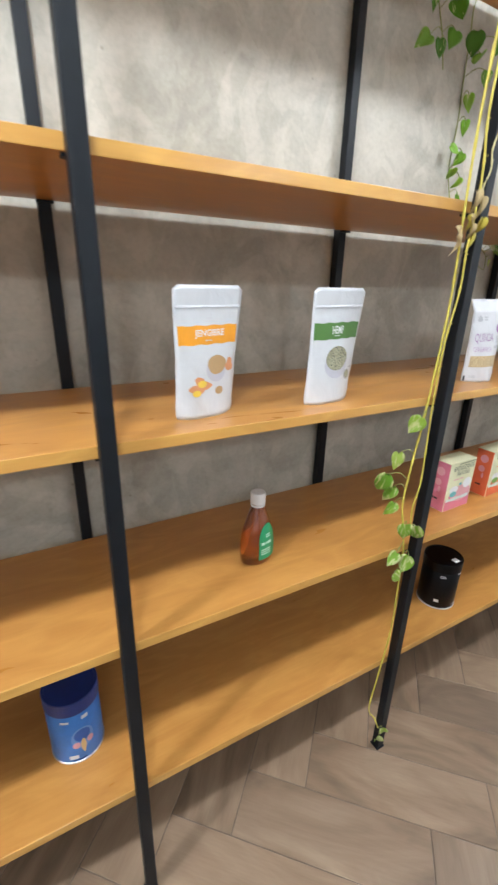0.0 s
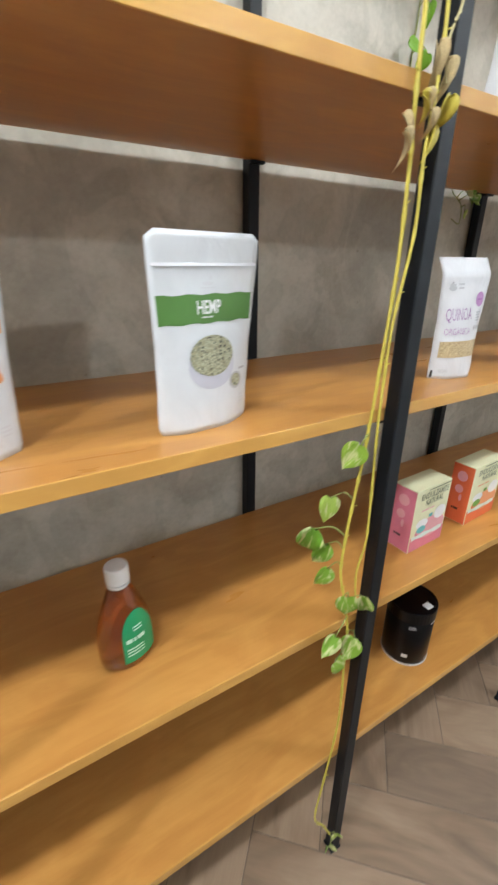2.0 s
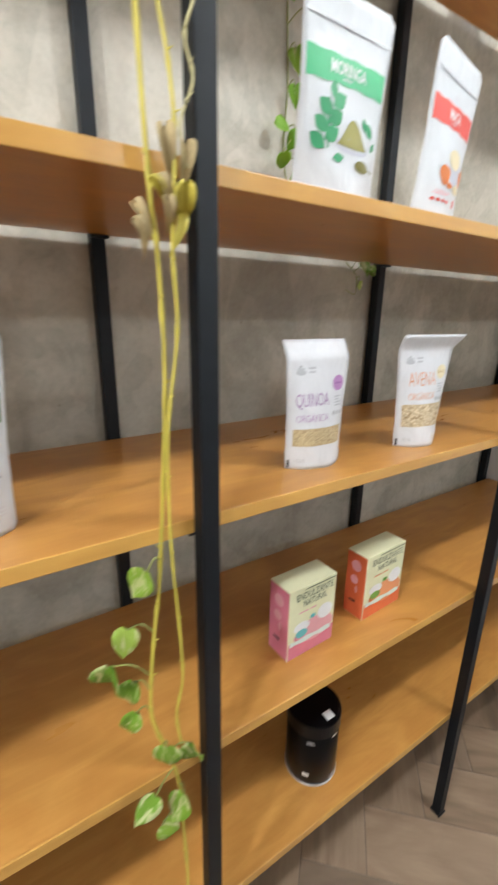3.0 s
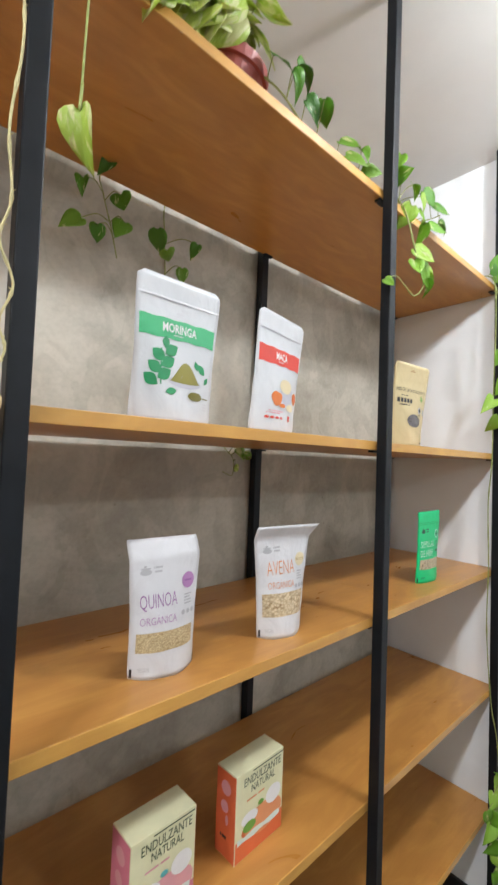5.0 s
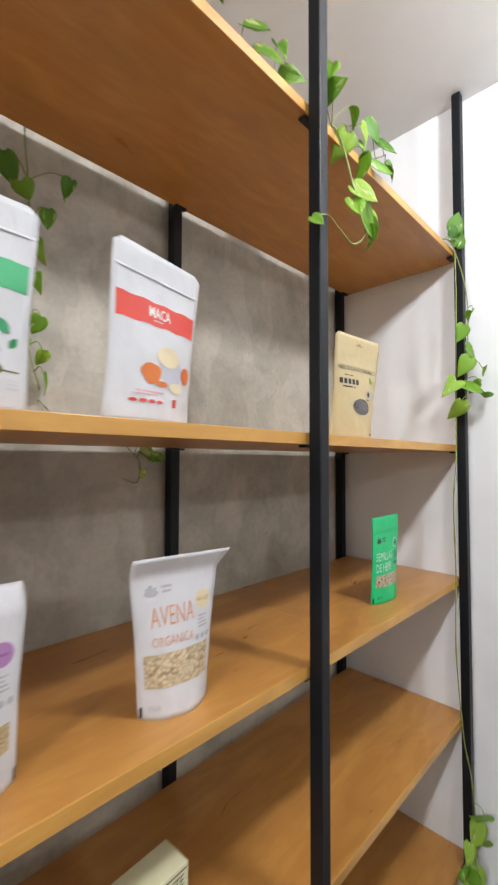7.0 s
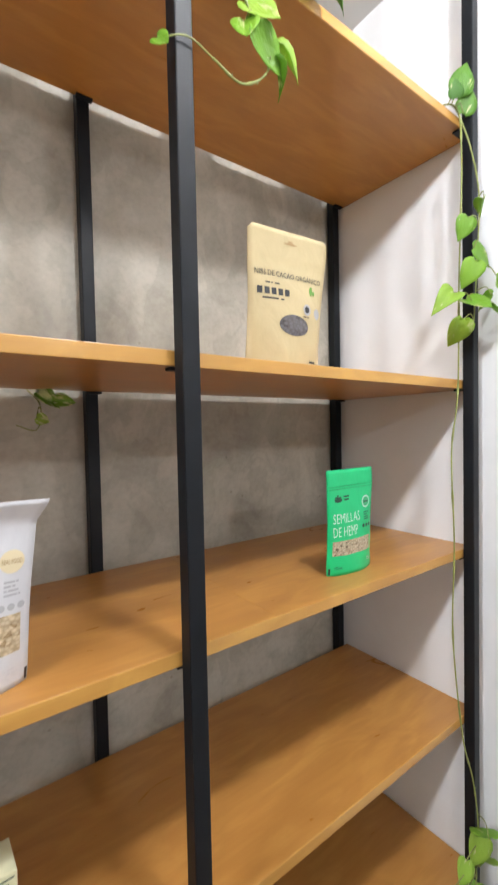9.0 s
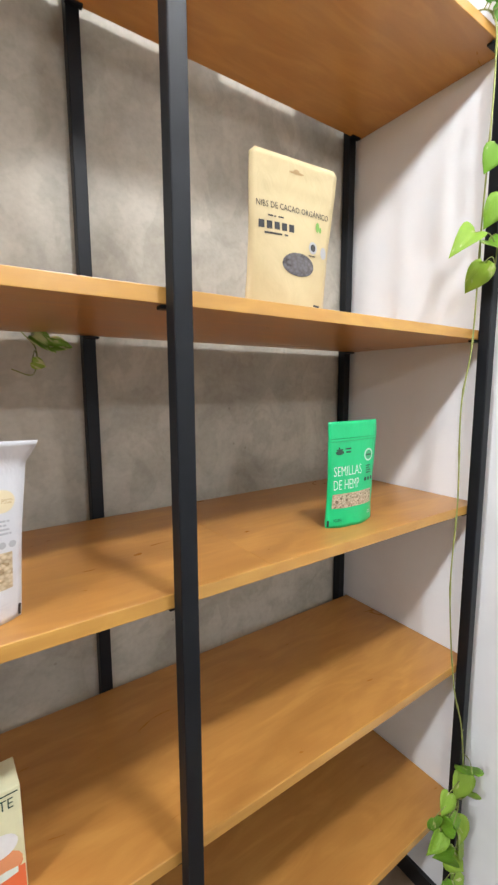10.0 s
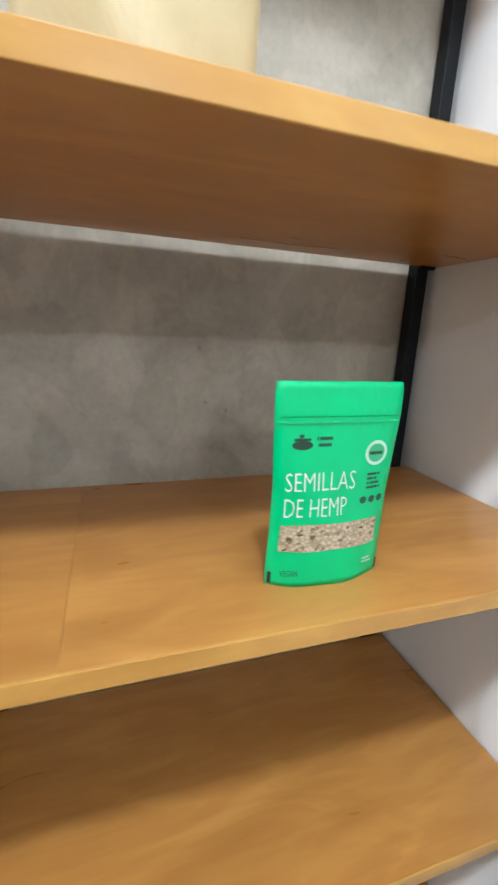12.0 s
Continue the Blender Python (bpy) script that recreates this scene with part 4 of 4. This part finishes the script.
# trails that drop down the wall behind the board
line = vine(plant, ((1.15, 0.86, TOP + 0.10), (1.12, 1.0, TOP + 0.03), (1.10, 1.106, TOP - 0.005), (1.10, 1.09, 2.094), (1.115, 1.075, 2.018), (1.13, 1.07, 1.950)), STEM_GREEN, 0.0018)
for x, z, sz in ((1.085, 2.128, 0.055), (1.038, 2.066, 0.052), (1.128, 2.061, 0.058), (1.022, 1.984, 0.055), (1.125, 2.008, 0.06), (1.073, 1.974, 0.05)):
    leaf(plant, nearest(line, (x, 1.07, z)), (x, 1.045, z), sz * 0.90, (-0.35, -0.9, 0.2), (-0.3, 0, -0.7), 0.5)
line = vine(plant, ((1.22, 0.86, TOP + 0.10), (1.25, 1.0, TOP + 0.03), (1.265, 1.106, TOP - 0.005), (1.275, 1.118, 2.066), (1.285, 1.125, 1.969), (1.290, 1.125, 1.873), (1.285, 1.125, 1.748), (1.305, 1.115, 1.652)), STEM_GREEN, 0.0018)
for x, z, sz in ((1.225, 2.022, 0.06), (1.328, 2.037, 0.05), (1.256, 1.993, 0.05), (1.295, 1.960, 0.045), (1.25, 1.917, 0.042), (1.25, 1.854, 0.042), (1.215, 1.791, 0.042), (1.25, 1.772, 0.04), (1.225, 1.729, 0.048), (1.26, 1.710, 0.045), (1.27, 1.662, 0.045)):
    leaf(plant, nearest(line, (x, 1.07, z)), (x + (0.042 if z < 1.93 else 0.0), 1.100 if z < 1.93 else 1.06, z), sz * 0.88, (-0.35, -0.9, 0.2), (0.1, 0, -0.7), 0.5, BRIGHT_LEAVES if z < 1.93 else LEAVES)
# its end below the fourth board
line = vine(plant, ((1.305, 1.122, 1.633), (1.36, 1.123, 1.589), (1.46, 1.120, 1.575), (1.50, 1.118, 1.541), (1.515, 1.10, 1.512), (1.505, 1.09, 1.468), (1.47, 1.09, 1.477)), STEM_GREEN, 0.0013)
for x, z, sz in ((1.525, 1.528, 0.05), (1.555, 1.524, 0.042), (1.515, 1.487, 0.03)):
    leaf(plant, nearest(line, (x, 1.10, z)), (x, 1.08, z), sz * 0.85, (-0.3, -0.9, 0.2), (0.8, 0, -0.3), 0.3, PALE_LEAVES)

# the plant at the third front post
plant = thing("pothos_plant", pose(0.009, 0.017, 0), "green pothos trailing over the top board beside a black post", "plant", "pothos plants")
pot(plant, 1.86, 0.97, TOP, 0.075, 0.11)
line = vine(plant, ((1.86, 0.95, TOP + 0.11), (1.80, 0.84, TOP + 0.08), (1.72, 0.74, TOP + 0.02), (1.69, 0.685, TOP + 0.006), (1.695, 0.664, TOP - 0.05), (1.715, 0.655, TOP - 0.12), (1.745, 0.648, TOP - 0.19), (1.70, 0.648, TOP - 0.235), (1.655, 0.652, TOP - 0.22)), STEM_GREEN)
for x, z, sz in ((1.679, 2.218, 0.075), (1.665, 2.247, 0.06), (1.713, 2.137, 0.07), (1.806, 2.207, 0.06), (1.758, 2.227, 0.055), (1.80, 2.172, 0.05), (1.865, 2.157, 0.06), (1.74, 2.089, 0.068), (1.731, 2.028, 0.066), (1.708, 1.993, 0.062), (1.735, 1.981, 0.07), (1.782, 1.996, 0.07), (1.768, 1.965, 0.062), (1.585, 1.917, 0.040)):
    leaf(plant, nearest(line, (x, 0.66, z)), (x, 0.650 + 0.03 * (z > 2.12), z), sz * 0.85, (-0.35, -0.75, 0.4), (0.35 + (x - 1.72) * 4, 0, -0.4), 0.55, BRIGHT_LEAVES)
line = vine(plant, ((1.86, 0.93, TOP + 0.11), (1.86, 0.80, TOP + 0.06), (1.87, 0.71, TOP + 0.045), (1.90, 0.685, TOP + 0.06)), STEM_GREEN, 0.0015)
for x, z, sz in ((1.895, 0.07, 0.05), (1.93, 0.04, 0.05), (1.845, 0.09, 0.055)):
    leaf(plant, nearest(line, (x, 0.69, TOP + z)), (x, 0.685, TOP + z), sz, (-0.5, -0.7, 0.5), (0.6, -0.1, -0.6), 0.4)

# the plant at the end wall, with a long bare trail down the last post
plant = thing("pothos_plant", pose(0.0, 0.016, 0), "pothos with a long bare stem trailing down the end post", "plant", "pothos plants")
pot(plant, 2.20, 0.98, TOP, 0.075, 0.11)
line = vine(plant, ((2.20, 0.95, TOP + 0.11), (2.24, 0.84, TOP + 0.06), (2.27, 0.74, TOP + 0.015), (2.312, 0.680, TOP + 0.01), (2.318, 0.668, TOP - 0.10), (2.305, 0.668, 1.777), (2.298, 0.668, 1.536), (2.270, 0.668, 1.399), (2.280, 0.668, 1.194), (2.272, 0.668, 0.992), (2.300, 0.662, 0.758), (2.335, 0.655, 0.634), (2.348, 0.650, 0.511), (2.330, 0.648, 0.408), (2.345, 0.648, 0.280), (2.33, 0.648, 0.162)), STEM_GREEN, 0.0018, 0.5)
for x, z, sz in ((2.315, 0.06, 0.06), (2.335, 0.02, 0.05), (2.285, 0.025, 0.04)):
    leaf(plant, nearest(line, (x, 0.66, TOP + z)), (x, 0.662, TOP + z), sz, (-0.6, -0.7, 0.3), (0.0, -0.2, 0.8), 0.3)
second = vine(plant, ((2.314, 0.678, TOP + 0.01), (2.335, 0.655, TOP - 0.09), (2.355, 0.648, 1.969), (2.345, 0.648, 1.825), (2.330, 0.648, 1.690)), STEM_GREEN, 0.0016)
for x, y, z, sz in ((2.345, 0.640, 1.945, 0.055), (2.275, 0.640, 1.878, 0.068), (2.345, 0.635, 1.833, 0.075), (2.300, 0.640, 1.789, 0.075), (2.365, 0.618, 1.779, 0.066), (2.215, 0.645, 1.724, 0.085), (2.310, 0.635, 1.715, 0.085), (2.335, 0.630, 1.729, 0.075), (2.360, 0.610, 1.702, 0.075), (2.275, 0.655, 1.660, 0.082)):
    leaf(plant, nearest(second, (x, 0.64, z)), (x, y, z), sz * 0.80, (-0.45, -0.7, 0.45), ((x - 2.29) * 9, 0, -0.4), 0.4, BRIGHT_LEAVES)
for x, z, sz in ((2.340, 0.531, 0.075), (2.325, 0.490, 0.07), (2.262, 0.480, 0.06), (2.350, 0.444, 0.07), (2.250, 0.433, 0.07), (2.215, 0.454, 0.055), (2.300, 0.413, 0.075), (2.225, 0.402, 0.06), (2.330, 0.361, 0.07), (2.285, 0.323, 0.07), (2.350, 0.307, 0.06), (2.320, 0.275, 0.07), (2.290, 0.221, 0.065), (2.345, 0.210, 0.06)):
    leaf(plant, nearest(line, (x, 0.64, z)), (x, 0.638, z), sz * 0.88, (-0.45, -0.7, 0.5), ((x - 2.29) * 6, 0, -0.5), 0.5, BRIGHT_LEAVES)

# the yellowed trails along the second front post
plant = thing("pothos_plant", pose(0.011, 0.017, 0), "yellowing pothos trails hanging down a black post to the floor", "plant", "pothos plants")
pot(plant, 0.70, 0.95, TOP, 0.08, 0.12)
first = vine(plant, ((0.72, 0.93, TOP + 0.12), (0.76, 0.79, TOP + 0.05), (0.79, 0.684, TOP + 0.005), (0.797, 0.664, TOP - 0.08), (0.803, 0.66, 1.873), (0.796, 0.659, 1.690), (0.800, 0.659, 1.536), (0.806, 0.66, 1.468), (0.808, 0.66, 1.360), (0.800, 0.66, 1.233), (0.790, 0.66, 1.114), (0.780, 0.66, 1.043), (0.772, 0.66, 0.972), (0.770, 0.66, 0.911), (0.788, 0.66, 0.840), (0.803, 0.66, 0.769), (0.806, 0.66, 0.686), (0.808, 0.658, 0.521), (0.788, 0.658, 0.355), (0.774, 0.658, 0.231), (0.797, 0.652, 0.183), (0.82, 0.650, 0.129)), STEM_YELLOW, 0.0026, 0.35)
second = vine(plant, ((0.725, 0.93, TOP + 0.12), (0.79, 0.77, TOP + 0.05), (0.818, 0.684, TOP + 0.005), (0.818, 0.660, TOP - 0.1), (0.812, 0.652, 1.844), (0.808, 0.652, 1.700), (0.820, 0.652, 1.623), (0.824, 0.652, 1.565), (0.818, 0.652, 1.477), (0.820, 0.652, 1.399), (0.806, 0.654, 1.292), (0.804, 0.654, 1.164), (0.810, 0.654, 1.043), (0.812, 0.654, 0.961), (0.802, 0.656, 0.901), (0.808, 0.656, 0.840)), STEM_YELLOW, 0.0022, 0.35)
vine(plant, ((0.73, 0.93, TOP + 0.12), (0.80, 0.77, TOP + 0.05), (0.832, 0.684, TOP + 0.005), (0.836, 0.656, TOP - 0.10), (0.842, 0.650, 1.95), (0.834, 0.650, 1.85), (0.840, 0.650, 1.775), (0.831, 0.650, 1.73), (0.846, 0.650, 1.685), (0.835, 0.650, 1.645), (0.842, 0.650, 1.615), (0.829, 0.650, 1.58), (0.833, 0.650, 1.545)), STEM_PALE, 0.0016, 0.6)
for x, y, z, sz in ((0.772, 0.662, 1.119, 0.055), (0.748, 0.678, 1.027, 0.05), (0.728, 0.695, 0.967, 0.062), (0.750, 0.690, 0.936, 0.05), (0.745, 0.675, 0.903, 0.042), (0.785, 0.652, 0.840, 0.052), (0.822, 0.645, 0.829, 0.055), (0.752, 0.652, 0.774, 0.04), (0.800, 0.645, 0.750, 0.06), (0.782, 0.648, 0.709, 0.042), (0.815, 0.640, 0.092, 0.05), (0.838, 0.640, 0.108, 0.04)):
    leaf(plant, nearest(first, (x, y, z)), (x, y, z), sz * 0.92, (-0.6, -0.7, 0.4), (-0.35 if x < 0.78 else 0.25, 0.0, -0.8), 0.45, PALE_LEAVES)
# the withered leaves on its node
for k in range(9):
    c = Vector((0.808, 0.648, 1.532)) + Vector((rnd.uniform(-0.020, 0.026), rnd.uniform(-0.006, 0.004), rnd.uniform(-0.050, 0.026)))
    tip = (Vector((rnd.uniform(-0.7, 0.6), rnd.uniform(-0.6, 0.2), rnd.uniform(-1.6, -0.2))) if k else Vector((1, 0, -0.5))).normalized()
    side = tip.cross(Vector((rnd.uniform(-0.5, 0.5), -1, 0.2))).normalized()
    m = Matrix((side, tip, side.cross(tip))).transposed().to_4x4()
    m.translation = c - tip * 0.018
    ob = part("withered_leaf", DRY_LEAVES[0 if k % 3 else 1], None, plant, "crumpled dry leaf" if k % 3 else "yellow withered leaf")
    sc = rnd.uniform(0.022, 0.038)
    ob.matrix_basis = m @ Matrix.Diagonal((sc, sc, sc, 1))


# ---- floor: herringbone of wood-look tiles ----
TW, TL, GAP = 0.175, 0.525, 0.0011
U, V = Vector((math.sqrt(0.5), -math.sqrt(0.5), 0)), Vector((math.sqrt(0.5), math.sqrt(0.5), 0))


def tile_mesh(clip=None):
    """One tile; clip: the planes (point, outward normal), in the tile's own space, that cut it at the walls."""
    bm = boxed(GAP, GAP, -0.008, TL - GAP, TW - GAP, 0.0, bevel=0.0012, segments=1)
    for point, normal in clip or ():
        bmesh.ops.bisect_plane(bm, geom=bm.verts[:] + bm.edges[:] + bm.faces[:], plane_co=point, plane_no=normal, clear_outer=True)
    uv = bm.loops.layers.uv.new("UVMap")
    for f in bm.faces:
        for l in f.loops:
            l[uv].uv = l.vert.co.xy
    return mesh_of(bm, "tile", TILE) if bm.faces else None


LONG = tile_mesh()
BOUNDS = ((Vector((X_LEFT, 0, 0)), Vector((-1, 0, 0))), (Vector((X_RIGHT, 0, 0)), Vector((1, 0, 0))), (Vector((0, Y_FRONT, 0)), Vector((0, -1, 0))), (Vector((0, Y_BACK, 0)), Vector((0, 1, 0))))
rest = []
for k in range(-60, 61):
    for m in range(-14, 15):
        for kind in (0, 1):
            a, b = -0.075 + k * TW + m * TL, 0.904 + k * TW - m * TL
            if kind:
                a, b = a + TL, b + TW - TL
            mid = U * (a + (TW if kind else TL) / 2) + V * (b + (TL if kind else TW) / 2)
            if not (X_LEFT - 0.3 < mid.x < X_RIGHT + 0.3 and Y_FRONT - 0.3 < mid.y < Y_BACK + 0.3):
                continue
            o = U * a + V * b
            if kind:
                o = o + U * TW
            mm = pose(o.x, o.y, 0.0, 0, 0, math.degrees(math.atan2(U.y, U.x)) + (90 if kind else 0))
            back = mm.inverted()
            corners = [mm @ Vector((x, y, 0)) for x in (0, TL) for y in (0, TW)]
            cuts = [(back @ p, back.to_3x3() @ n) for p, n in BOUNDS if any((c - p).dot(n) > 0 for c in corners)]
            me = tile_mesh(cuts) if cuts else LONG
            if me is None:
                continue
            if -1.6 < mid.x and mid.y > -1.6:
                part("tile", me, None, floor).matrix_basis = mm
            else:
                rest.append((mm, me))
vs, fs, uvs = [], [], []
for mm, me in rest:
    base = len(vs)
    shift = Vector((rnd.uniform(0, 9), rnd.uniform(0, 9)))
    vs += [tuple(mm @ v.co) for v in me.vertices]
    for p in me.polygons:
        fs.append(tuple(i + base for i in p.vertices))
        uvs += [tuple(me.vertices[i].co.xy + shift) for i in p.vertices]
far = bpy.data.meshes.new("tiles")
far.from_pydata(vs, [], fs)
layer = far.uv_layers.new(name="UVMap")
for l, q in zip(layer.data, uvs):
    l.uv = q
far.materials.append(TILE)
tagged(part("tiles", far, None, floor), kind="stuff")
